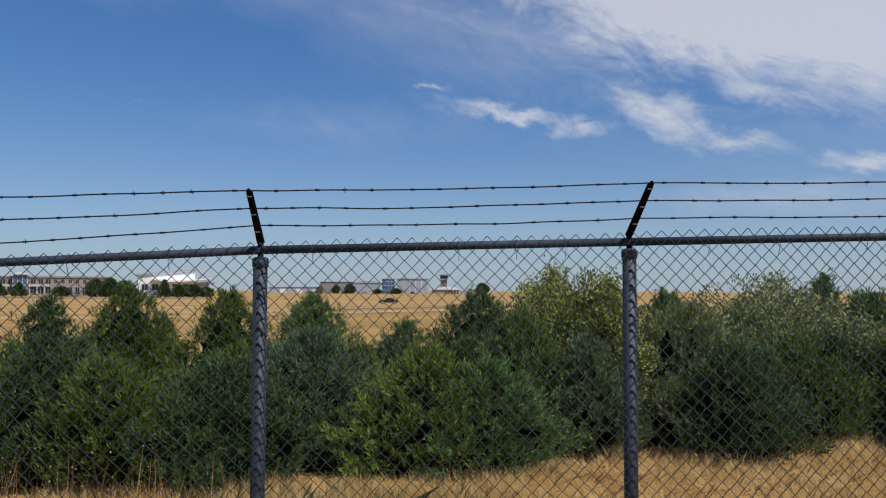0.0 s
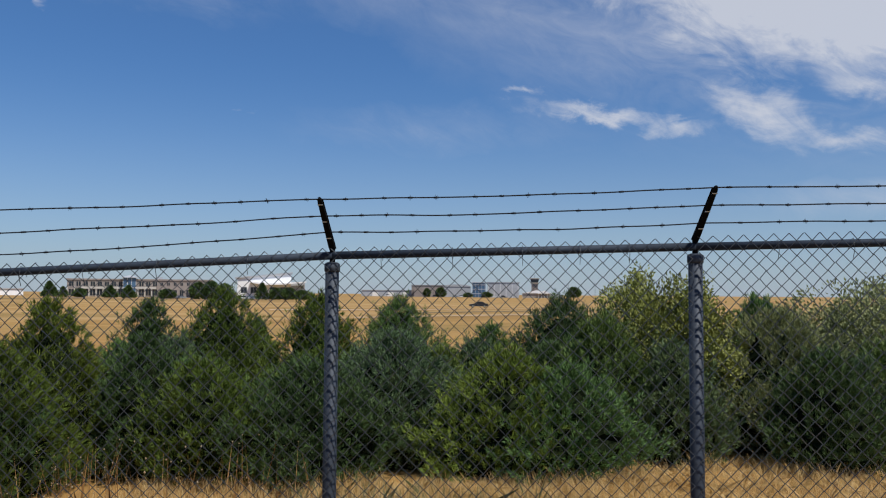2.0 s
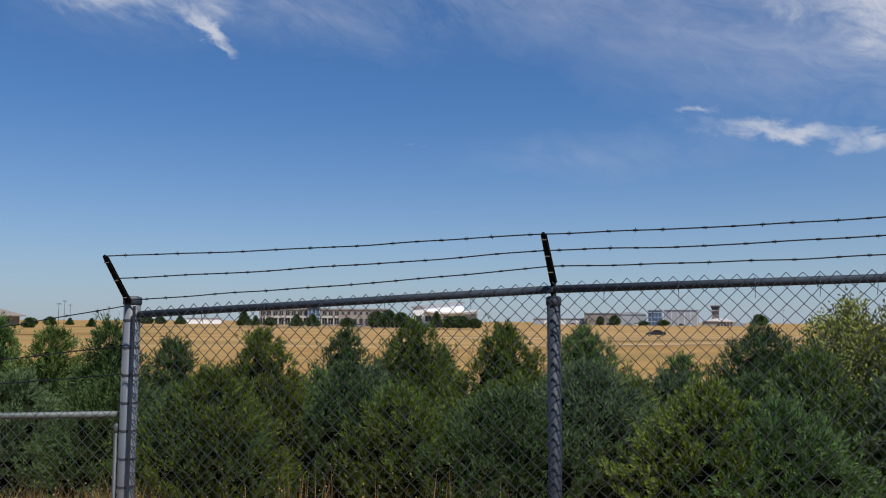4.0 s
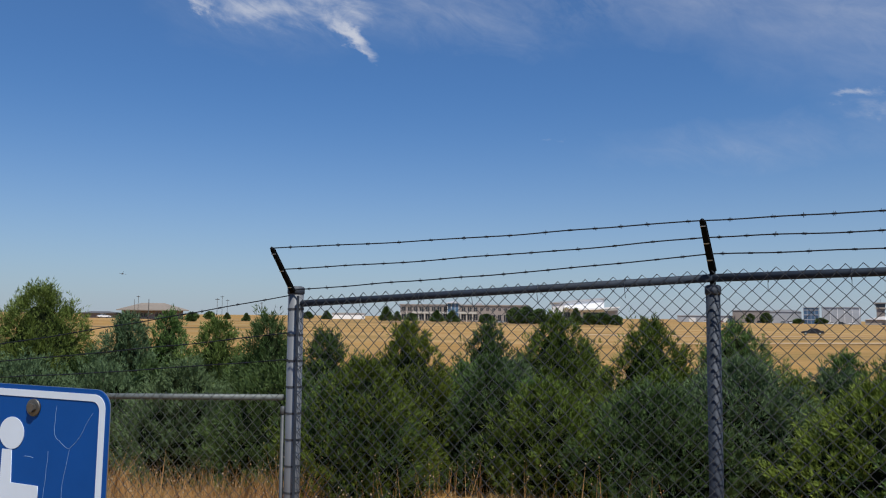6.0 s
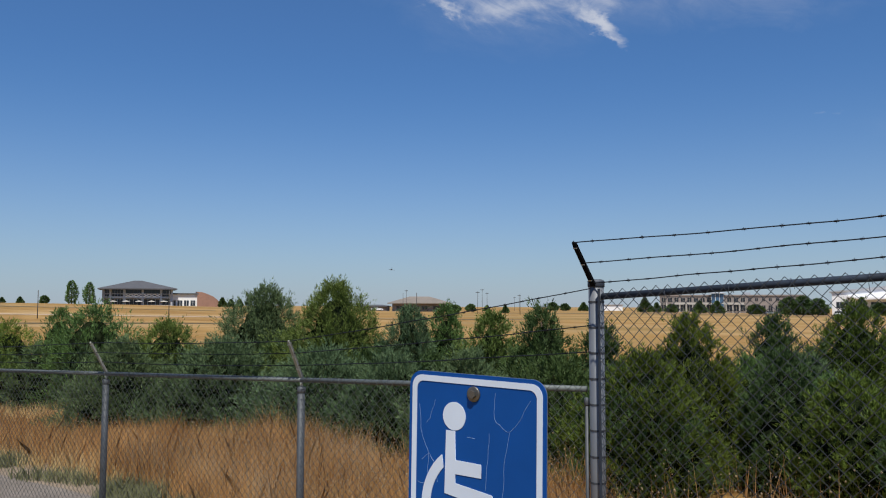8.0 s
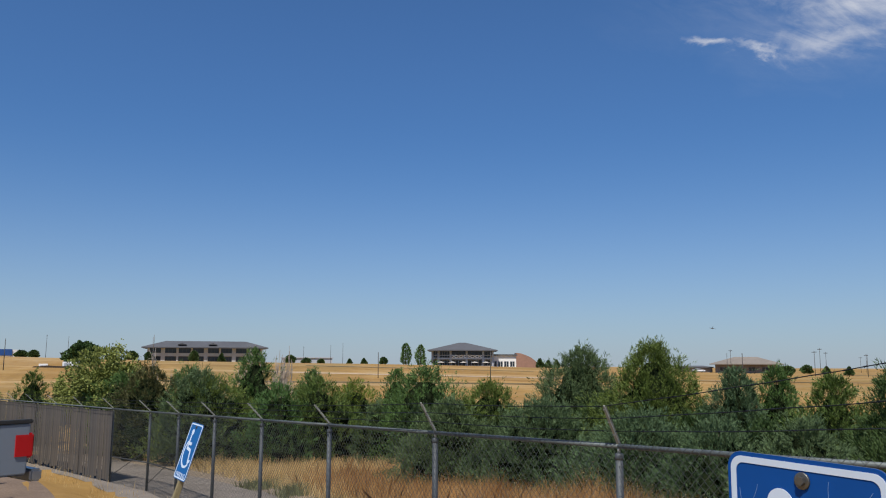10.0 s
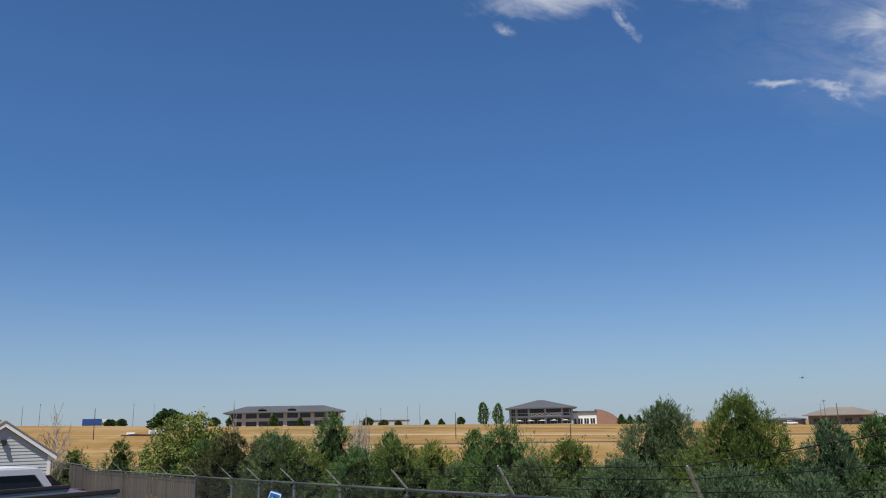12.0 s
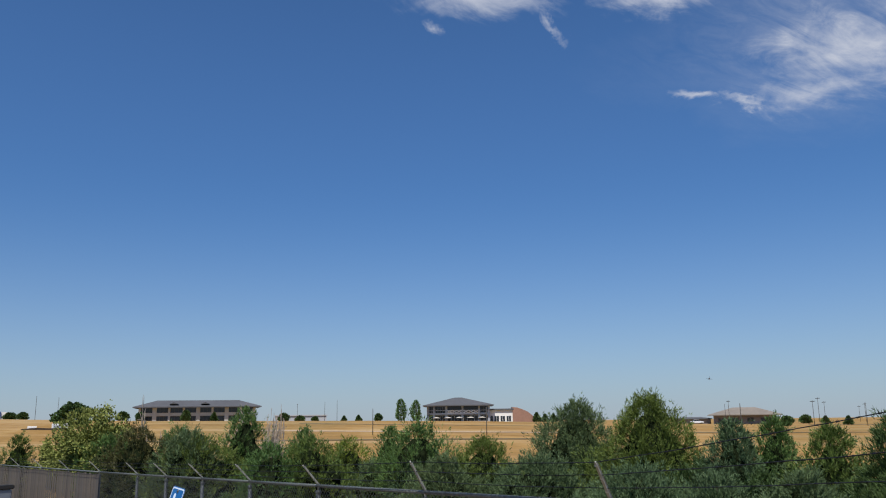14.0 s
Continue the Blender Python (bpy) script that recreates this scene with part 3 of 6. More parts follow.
NEAR_ARM = (0.015, -0.292, 0.226)
near_posts = [
    (-3.285, 3.598, 1.709, 0.047, (0.095, -0.337, 0.285), 0.14),
    (-0.89, 3.854, 1.842, 0.034, NEAR_ARM, 0.0),
    (0.891, 4.011, 1.892, 0.034, (0.045, -0.305, 0.228), 0.0),
    (3.32, 4.225, 1.955, 0.034, NEAR_ARM, 0.0),
    (5.75, 4.44, 2.01, 0.034, NEAR_ARM, 0.0),
    (8.18, 4.655, 2.06, 0.034, NEAR_ARM, 0.0),
]
near_fence = fence("security_fence", near_posts, "tall dark galvanised chain-link fence topped with three barbed wires", (M_POST, M_RAIL, M_WIRE, M_ARM), 2.38, wire=0.0031, seed=1, rail_r=0.0205, drop=0.018, lifts={-3.29: (0.040, 0.034), -3.28: (0.040, 0.034), -0.89: (0.034, 0.046), 0.89: (0.048, 0.058), 3.32: (0.058, 0.058)})
corner = min((c for c in near_fence.children if c.name.startswith("post")), key=lambda c: min(v.co.x for v in c.data.vertices))
corner.data.materials[0] = M_CORNER
for k in range(10):
    z = 1.66 - k * 0.155
    v, f = tube_data([(-3.285, 3.598, z - 0.006), (-3.285, 3.598, z + 0.006)], 0.0488, 14)
    part("tension_band", mesh_of("tension_band", v, f, M_BAND), None, corner)
part("tension_bar", boxm(-3.228, 3.535, -0.6, -3.222, 3.553, 1.74), M_POST, corner)

# the lower fence goes on to the west from the corner post
W = Vector((-0.9721, -0.2345, 0))
west_posts = []
for u, lean in ((0.07, None), (2.48, 0.15), (5.08, 0.18), (7.6, 0.22), (10.0, 0.24), (12.3, 0.26), (14.6, 0.26), (16.9, 0.26), (19.3, 0.26), (21.7, 0.26), (24.1, 0.26), (26.5, 0.26), (28.9, 0.26), (31.4, 0.26)):
    p = Vector((-3.285, 3.598, 0)) + W * min(u, 16.9) + Vector((-0.933, -0.361, 0)) * max(u - 16.9, 0)
    z = 1.15 - 0.031 * min(u, 17) - 0.013 * max(u - 17, 0) - 0.020
    west_posts.append((p.x, p.y, z, 0.012 if lean is None else 0.030, None if lean is None else (0.2345 * lean, -0.9721 * lean, 0.25 if lean > 0.2 else 0.30), 0.0))
start = [Vector((-3.28, 3.56, z)) for z in (1.745, 1.52, 1.36)]
west_fence = fence("boundary_fence", west_posts, "weathered grey chain-link fence with pale barbed-wire arms", (M_POST_OLD, M_RAIL_OLD, M_WIRE_OLD, M_ARM_OLD), 1.82, rail_r=0.019, wire=0.0024, offset=0.04, seed=2, first_strand=start, screened=lambda p, q: p[0] < -21)
for i in (6, 7, 8):
    a, b = west_posts[i], west_posts[i + 1]
    g0, g1 = ground_z(a[0], a[1]), ground_z(b[0], b[1])
    tube("truss_rod", [(a[0], a[1] - 0.03, g0 + 0.9), (b[0], b[1] - 0.03, g1 + 0.12)], 0.008, M_POST_OLD, west_fence, 6)
    tube("lower_rail", [(a[0], a[1] - 0.02, g0 + 0.62), (b[0], b[1] - 0.02, g1 + 0.62)], 0.014, M_POST_OLD, west_fence, 8)


slat_rng = random.Random(17)
SLATS = {}
for height in (1.66, 1.72, 1.78):
    SLATS[height] = mesh_of("slat", [(u, 0.008 * ((u / 0.09) ** 2 - 1), z) for u in (-0.09, 0.0, 0.09) for z in (-height, 0.0)], [(0, 2, 3, 1), (2, 4, 5, 3)], M_SLAT, True)


def screen(p, q, parent):
    """Upright privacy slats along one bay, unevenly set, between two rails."""
    a, b = Vector(p[:3]), Vector(q[:3])
    n = max(2, int((b - a).length / 0.172))
    yaw = math.atan2(b.y - a.y, b.x - a.x)
    out = Vector((math.sin(yaw), -math.cos(yaw), 0)) * 0.045
    if out.y > 0:
        out = -out
    for k in range(n + 1):
        c = a.lerp(b, k / n) + out
        height = slat_rng.choice((1.66, 1.72, 1.78))
        m = Matrix.Translation((c.x, c.y, c.z - 0.025 - slat_rng.uniform(0, 0.03))) @ Matrix.Rotation(yaw + slat_rng.uniform(-0.06, 0.06), 4, "Z") @ Matrix.Rotation(slat_rng.uniform(-0.012, 0.012), 4, "Y")
        part("slat", SLATS[height], None, parent, m=m)
    for dz in (-0.5, -1.4):
        tube("slat_rail", [a + out * 0.5 + Vector((0, 0, dz)), b + out * 0.5 + Vector((0, 0, dz))], 0.014, M_POST_OLD, parent, 6)


for p, q in zip(west_posts[8:], west_posts[9:]):
    screen(p, q, west_fence)
far_posts = []
for k in range(6):
    p = Vector((west_posts[-1][0], west_posts[-1][1], 0)) + Vector((-2.2, -0.65, 0)) * k
    far_posts.append((p.x, p.y, west_posts[-1][2] - 0.02 * k + 0.1, 0.03, None, 0.0))
far_fence = fence("far_fence", far_posts, "distant weathered chain-link fence beside a pale shed", (M_POST_OLD, M_RAIL_OLD, M_WIRE_OLD, M_ARM_OLD), 1.8, strands=False, wire=0.003, seed=3, screened=lambda p, q: True)
for p, q in zip(far_posts, far_posts[1:]):
    screen(p, q, far_fence)


# ---- trees ----
def big_mesh(name, verts, faces, material):
    """A mesh from numpy arrays; faces all of one size."""
    k = faces.shape[1]
    me = bpy.data.meshes.new(name)
    me.vertices.add(len(verts))
    me.vertices.foreach_set("co", verts.astype(np.float32).ravel())
    me.loops.add(len(faces) * k)
    me.loops.foreach_set("vertex_index", faces.astype(np.int32).ravel())
    me.polygons.add(len(faces))
    me.polygons.foreach_set("loop_start", np.arange(0, len(faces) * k, k, dtype=np.int32))
    me.update(calc_edges=True)
    me.materials.append(material)
    return me


def unit(v):
    return v / np.maximum(np.linalg.norm(v, axis=1, keepdims=True), 1e-9)


def leaves(rng, pos, way, length, width):
    """Folded pointed leaf sprays at pos along way: four points, one bent quad each."""
    n = len(pos)
    side = unit(np.cross(way, rng.normal(size=(n, 3))))
    nrm = np.cross(way, side)
    L, Wd = length[:, None], width[:, None]
    v = np.stack((pos, pos + way * L * 0.5 + side * Wd + nrm * Wd * 0.4, pos + way * L, pos + way * L * 0.45 - side * Wd + nrm * Wd * 0.4), 1)
    f = np.arange(n * 4).reshape(-1, 4)
    return v.reshape(-1, 3), f


def sprays(rng, pos, way, length, width, face):
    """Narrow pointed sprays at pos along way, one three-sided face each, turned to face outwards."""
    side = unit(np.cross(way, face)) * width[:, None]
    v = np.stack((pos - side, pos + side, pos + way * length[:, None]), 1)
    return v.reshape(-1, 3), np.arange(len(pos) * 3).reshape(-1, 3)


tree_count = [0]
PROFILE = ([0, 0.08, 0.28, 0.5, 0.72, 0.88, 0.96, 1.0], [0.82, 0.97, 1.0, 0.88, 0.62, 0.36, 0.18, 0.04])


def juniper(x, y, h, w, style):
    """Dense evergreen: an uneven cone of upswept plumes, each a brush of small sprays, over a dark solid core painted
    as inner shade.
    """
    tree_count[0] += 1
    rng = np.random.default_rng(100 + tree_count[0])
    words = ("dark green", "olive-green", "blue-grey", "bright yellow-green", "grey-olive", "", "", "rusty dark green", "deep olive-brown", "deep green")[style]
    t = thing("juniper_tree", pose(x, y, ground_z(x, y)), f"dense {words} juniper in dry grass behind the fence", "tree", "junipers behind the fence")
    dist = math.hypot(x, y)
    w *= 1.50 if dist < 12 else 1.48 if dist < 15 else 1.52
    h *= 0.985
    R = w * 0.5
    lean = rng.normal(0, 0.04, 2)
    ph = rng.uniform(0, 6.28, 6)

    def reach(az, q):
        """Radius of the crown at an angle and a share of the height: lobes push it in and out."""
        lobes = 1 + 0.15 * np.sin(2 * az + ph[0] + 2.2 * q) + 0.11 * np.sin(3 * az + 6 * q + ph[1]) + 0.08 * np.sin(5 * az - 9 * q + ph[2]) + 0.07 * np.sin(13 * q + ph[3] + az) + 0.05 * np.sin(9 * az + 17 * q + ph[4])
        return R * np.interp(q, *PROFILE) * lobes

    near = dist < 12.5
    per = 120 if near else 98 if dist < 21 else 36
    each = 36 if near else 30 if dist < 21 else 22
    size = 0.92 if near else 1.05 if dist < 21 else 1.5
    nb = int(per * math.pi * w * h * 0.72)
    # more plumes where the crown is wide
    q = rng.random(nb * 3)
    q = q[rng.random(nb * 3) < 0.25 + 0.75 * np.interp(q, *PROFILE)][:nb]
    q[:30] = rng.uniform(0.86, 1.0, 30)
    nb = len(q)
    az = rng.uniform(0, 2 * np.pi, nb)
    # boughs: bunches of plumes that stand out from the crown with shaded gaps between them
    bough = np.sin(az * 7 + ph[5] + 9 * np.sin(q * 5 + ph[0])) * np.sin(q * h * 7.5 + ph[1] + 2.2 * np.sin(az * 3 + ph[2]))
    r = reach(az, q) * (0.84 + 0.18 * bough) * (1 - 0.30 * rng.random(nb) ** 2.0)
    radial = np.column_stack((np.cos(az), np.sin(az), np.zeros(nb)))
    base = radial * r[:, None] + np.column_stack((lean[0] * q * h, lean[1] * q * h, q * h * 0.95))
    axis = unit(radial * (0.85 - 0.6 * q)[:, None] + np.array((0, 0, 0.80)) + rng.normal(0, 0.24, (nb, 3)))
    length = (0.125 + 0.07 * R) * (1 - 0.2 * q) * size ** 0.6 * rng.uniform(0.55, 1.6, nb) * (1 + 0.3 * bough) * (1 + 0.7 * (rng.random(nb) < 0.07))
    thick = length * rng.uniform(0.26, 0.40, nb)
    n = nb * each
    pick = np.repeat(np.arange(nb), each)
    s = rng.random(n) ** 0.85
    out = rng.normal(size=(n, 3))
    out = unit(out - axis[pick] * np.sum(out * axis[pick], 1, keepdims=True))
    girth = (thick[pick] * np.sqrt(np.clip(1 - s, 0, 1)) * (0.35 + 0.65 * np.minimum(1, s * 5)) * rng.uniform(0.72, 1.08, n))[:, None]
    pos = base[pick] + axis[pick] * (length[pick] * s)[:, None] + out * girth
    way = unit(axis[pick] + out * (0.30 + 0.25 * rng.random(n))[:, None] + rng.normal(0, 0.22, (n, 3)))
    face = unit(out + axis[pick] * 0.35 + rng.normal(0, 0.20, (n, 3)))
    keep = pos[:, 2] > 0.02
    pos, way, face = pos[keep], way[keep], face[keep]
    n = len(pos)
    v, f = sprays(rng, pos, way, rng.uniform(0.038, 0.084, n) * size, rng.uniform(0.0052, 0.0108, n) * size, face)
    part("crown", big_mesh("crown", v, f, LEAF[style]), None, t)
    # added solid core: its near-black colour paints the crown's inner shade and closes gaps
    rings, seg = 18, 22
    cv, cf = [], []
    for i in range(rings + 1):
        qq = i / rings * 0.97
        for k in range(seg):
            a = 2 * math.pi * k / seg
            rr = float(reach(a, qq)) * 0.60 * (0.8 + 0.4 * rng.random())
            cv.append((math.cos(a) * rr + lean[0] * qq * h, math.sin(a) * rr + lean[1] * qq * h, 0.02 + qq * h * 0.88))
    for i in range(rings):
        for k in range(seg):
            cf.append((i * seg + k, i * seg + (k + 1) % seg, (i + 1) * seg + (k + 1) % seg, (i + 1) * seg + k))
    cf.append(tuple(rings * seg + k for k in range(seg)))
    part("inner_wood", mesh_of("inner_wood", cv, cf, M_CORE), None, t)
    v, f = tube_data([(0, 0, -0.05), (lean[0] * 0.3, 0, h * 0.3), (lean[0] * h, lean[1] * h, h * 0.9)], [0.05 + 0.02 * w, 0.04, 0.008], 7)
    part("trunk", mesh_of("trunk", v, f, M_BARK, True), None, t)
    return t


def limbs(rng, h, w, count, levels=2):
    """Trunk and forking limbs: lists of polylines with radii."""
    lines = []

    def grow(p, d, length, r, level):
        pts, rr = [p], [r]
        n = 5
        for i in range(n):
            d = (d + Vector(rng.normal(0, 0.16, 3)) + Vector((0, 0, 0.10))).normalized()
            p = p + d * (length / n)
            pts.append(p)
            rr.append(r * (1 - 0.75 * (i + 1) / n))
            if level and i >= 1:
                for _ in range(2):
                    e = (d + Vector(rng.normal(0, 0.7, 3))).normalized()
                    grow(p, e, length * rng.uniform(0.35, 0.6), rr[-1] * 0.7, level - 1)
        lines.append((pts, rr))

    for _ in range(count):
        a = rng.uniform(0, 2 * math.pi)
        d = Vector((math.cos(a) * w / h * 0.75, math.sin(a) * w / h * 0.75, 1.0)).normalized()
        grow(Vector((math.cos(a) * 0.04, math.sin(a) * 0.04, -0.05)), d, h * rng.uniform(0.72, 0.98), 0.022 + 0.006 * h, levels)
    # bring the whole to its true height and spread
    top = max(p.z for pts, _ in lines for p in pts)
    rim = sorted(math.hypot(p.x, p.y) for pts, _ in lines for p in pts)
    kz, kr = h / top, (w / 2) / rim[int(len(rim) * 0.93)]
    return [([Vector((p.x * kr, p.y * kr, p.z * kz)) for p in pts], rr) for pts, rr in lines]


def airy_tree(x, y, h, w, style, leafy=1.0):
    """Open shrub-like tree: several stems, fine limbs and loose clumps of small leaves."""
    tree_count[0] += 1
    rng = np.random.default_rng(500 + tree_count[0])
    t = thing("deciduous_tree", pose(x, y, ground_z(x, y)), "airy yellow-green tree with loose small leaves" if style == 5 else "sparse pale grey-green tree with thin bare twigs", "tree", "open trees behind the fence")
    lines = limbs(rng, h, w * 1.15, 4)
    v, f = [], []
    pos, way = [], []
    for pts, rr in lines:
        tube_data(pts, [max(r, 0.003) for r in rr], 5, v, f, cap=False)
        for p, q in zip(pts[1:], pts[2:]):
            if p.z < h * 0.28:
                continue
            for _ in range(int(17 * leafy)):
                pos.append(p.lerp(q, rng.random()) + Vector(rng.normal(0, 0.10, 3)))
                way.append((q - p).normalized() + Vector(rng.normal(0, 0.9, 3)))
    part("trunk", mesh_of("trunk", v, f, M_BARK, True), None, t)
    # loose clumps fill a rounded, gappy crown
    tried = rng.normal(size=(int(9000 * leafy), 3))
    tried = unit(tried) * (rng.random(len(tried)) ** 0.45)[:, None] * np.array((w * 0.5, w * 0.5, h * 0.40)) + np.array((0, 0, h * 0.60))
    clump = np.array([noise.noise(Vector((a * 2.6, b * 2.6, c * 2.6 + tree_count[0]))) for a, b, c in tried])
    tried = tried[clump > 0.04 + 0.12 * (tried[:, 2] / h - 0.5)]
    pos = np.concatenate((np.array(pos), tried))
    way = unit(np.concatenate((np.array(way), tried - np.array((0, 0, h * 0.4)) + rng.normal(0, 0.45, tried.shape))))
    n = len(pos)
    k = 1.0 if math.hypot(x, y) < 20 else 1.9
    lv, lf = leaves(rng, pos, way, rng.uniform(0.035, 0.075, n) * k, rng.uniform(0.010, 0.02, n) * k)
    part("crown", big_mesh("crown", lv, lf, LEAF[style]), None, t)
    return t


def bare_tree(x, y, h, w):
    tree_count[0] += 1
    rng = np.random.default_rng(900 + tree_count[0])
    t = thing("bare_tree", pose(x, y, ground_z(x, y)), "leafless bleached sapling with thin upright twigs", "tree")
    v, f = [], []
    for pts, rr in limbs(rng, h, w, 3, 2):
        tube_data(pts, [max(r * 1.1, 0.009) for r in rr], 5, v, f, cap=False)
    part("branch_work", mesh_of("branches", v, f, M_DEADWOOD, True), None, t)


juniper(-6.52, 12.94, 2.20, 1.10, 9)
juniper(-5.83, 13.81, 2.38, 1.31, 8)
juniper(-6.59, 17.82, 1.72, 0.58, 0)
juniper(-3.77, 12.97, 2.22, 1.28, 8)
juniper(-3.34, 18.21, 2.10, 1.47, 0)
juniper(-1.97, 10.43, 1.67, 1.53, 2)
juniper(-1.44, 11.94, 1.40, 0.75, 1)
juniper(-0.52, 9.91, 1.49, 1.18, 3)
juniper(-1.05, 15.49, 1.57, 0.87, 0)
juniper(0.33, 13.33, 2.07, 1.67, 9)
juniper(0.87, 11.21, 1.88, 1.25, 1)
airy_tree(1.70, 12.53, 2.53, 2.1, 5, leafy=3.4)
airy_tree(2.36, 12.04, 2.02, 1.4, 5, leafy=3.0)
juniper(1.78, 10.80, 1.53, 0.97, 2)
juniper(3.40, 13.64, 2.10, 1.04, 0)
juniper(3.35, 11.79, 1.89, 1.63, 4)
airy_tree(5.08, 13.65, 2.36, 2.9, 6, leafy=2.6)
juniper(4.66, 13.27, 1.70, 1.10, 4)
juniper(4.87, 11.69, 1.39, 1.61, 1)
juniper(7.05, 15.54, 2.39, 0.66, 0)
juniper(6.53, 13.02, 2.04, 1.25, 0)
juniper(6.92, 11.68, 1.88, 1.52, 1)
juniper(7.02, 10.43, 1.76, 1.42, 2)
juniper(-2.70, 9.43, 1.40, 1.39, 9)
juniper(-3.89, 9.42, 1.43, 1.26, 8)
juniper(0.34, 9.93, 1.25, 1.31, 0)
juniper(-6.07, 9.67, 2.24, 1.13, 8)
juniper(-8.12, 10.17, 2.14, 0.89, 9)
juniper(-6.16, 8.40, 1.75, 1.26, 8)
juniper(-5.01, 9.59, 1.73, 1.03, 9)
juniper(-18.52, 9.79, 3.26, 1.97, 2)
juniper(-15.24, 9.82, 3.20, 1.78, 1)
juniper(-13.27, 10.47, 2.55, 1.09, 2)
juniper(-13.62, 11.62, 2.62, 0.88, 0)
juniper(-11.15, 10.60, 2.40, 1.12, 1)
juniper(-9.58, 10.45, 2.44, 1.19, 9)
juniper(-9.31, 8.33, 1.71, 1.46, 2)
juniper(-7.60, 8.45, 1.64, 1.44, 9)
juniper(-6.33, 8.32, 1.58, 1.26, 9)
juniper(-11.21, 8.25, 1.61, 1.49, 2)
juniper(-12.78, 7.88, 1.68, 2.09, 2)
juniper(-15.40, 7.36, 1.89, 2.02, 2)
juniper(-17.78, 6.96, 2.34, 1.59, 1)
juniper(-22.73, 7.23, 2.81, 2.28, 0)
juniper(-16.66, 5.71, 1.93, 1.58, 2)
juniper(-28.64, 8.06, 2.89, 1.25, 0)
juniper(-31.34, 7.06, 2.42, 2.16, 3)
juniper(-24.65, 4.45, 2.51, 1.98, 1)
juniper(-32.83, 5.66, 3.01, 1.32, 0)
juniper(-27.29, 2.68, 3.59, 1.44, 0)
juniper(-26.21, 1.47, 2.54, 2.48, 1)
juniper(-30.96, 0.87, 3.07, 1.73, 0)
juniper(-24.85, 3.24, 2.29, 1.79, 0)
airy_tree(-32.57, -2.05, 3.85, 3.1, 5, leafy=2.6)
juniper(-28.79, -0.29, 3.05, 2.01, 7)
juniper(-26.43, 1.01, 2.86, 2.11, 2)
juniper(-31.03, -1.23, 2.79, 2.01, 0)
juniper(-36.20, -4.85, 2.87, 1.30, 1)
juniper(-41.58, -7.39, 2.48, 1.17, 1)
bare_tree(-33.5, 3.4, 4.0, 1.0)
bare_tree(-35.5, -0.2, 4.4, 1.2)
bare_tree(-36.5, 5.2, 4.0, 1.0)
bare_tree(-34.5, 4.4, 3.8, 0.9)
bare_tree(-37.5, -8.2, 4.5, 2.5)
juniper(-39.5, -9.9, 3.0, 1.6, 1)
juniper(-38.2, -7.2, 1.8, 1.5, 4)
# lower growth closes the rows
fill = random.Random(3)
for i in range(20):
    juniper(-13.5 + i * 1.12 + fill.uniform(-0.3, 0.3), 10.9 + fill.uniform(-0.5, 1.3), fill.uniform(1.25, 1.6), fill.uniform(0.95, 1.25), fill.choice((9, 9, 2, 0, 8)))
for i in range(12):
    juniper(-14.0 - i * 1.35, 10.2 - i * 0.62 + fill.uniform(-0.4, 0.5), fill.uniform(1.4, 1.8), fill.uniform(1.1, 1.4), fill.choice((9, 1, 2, 9)))


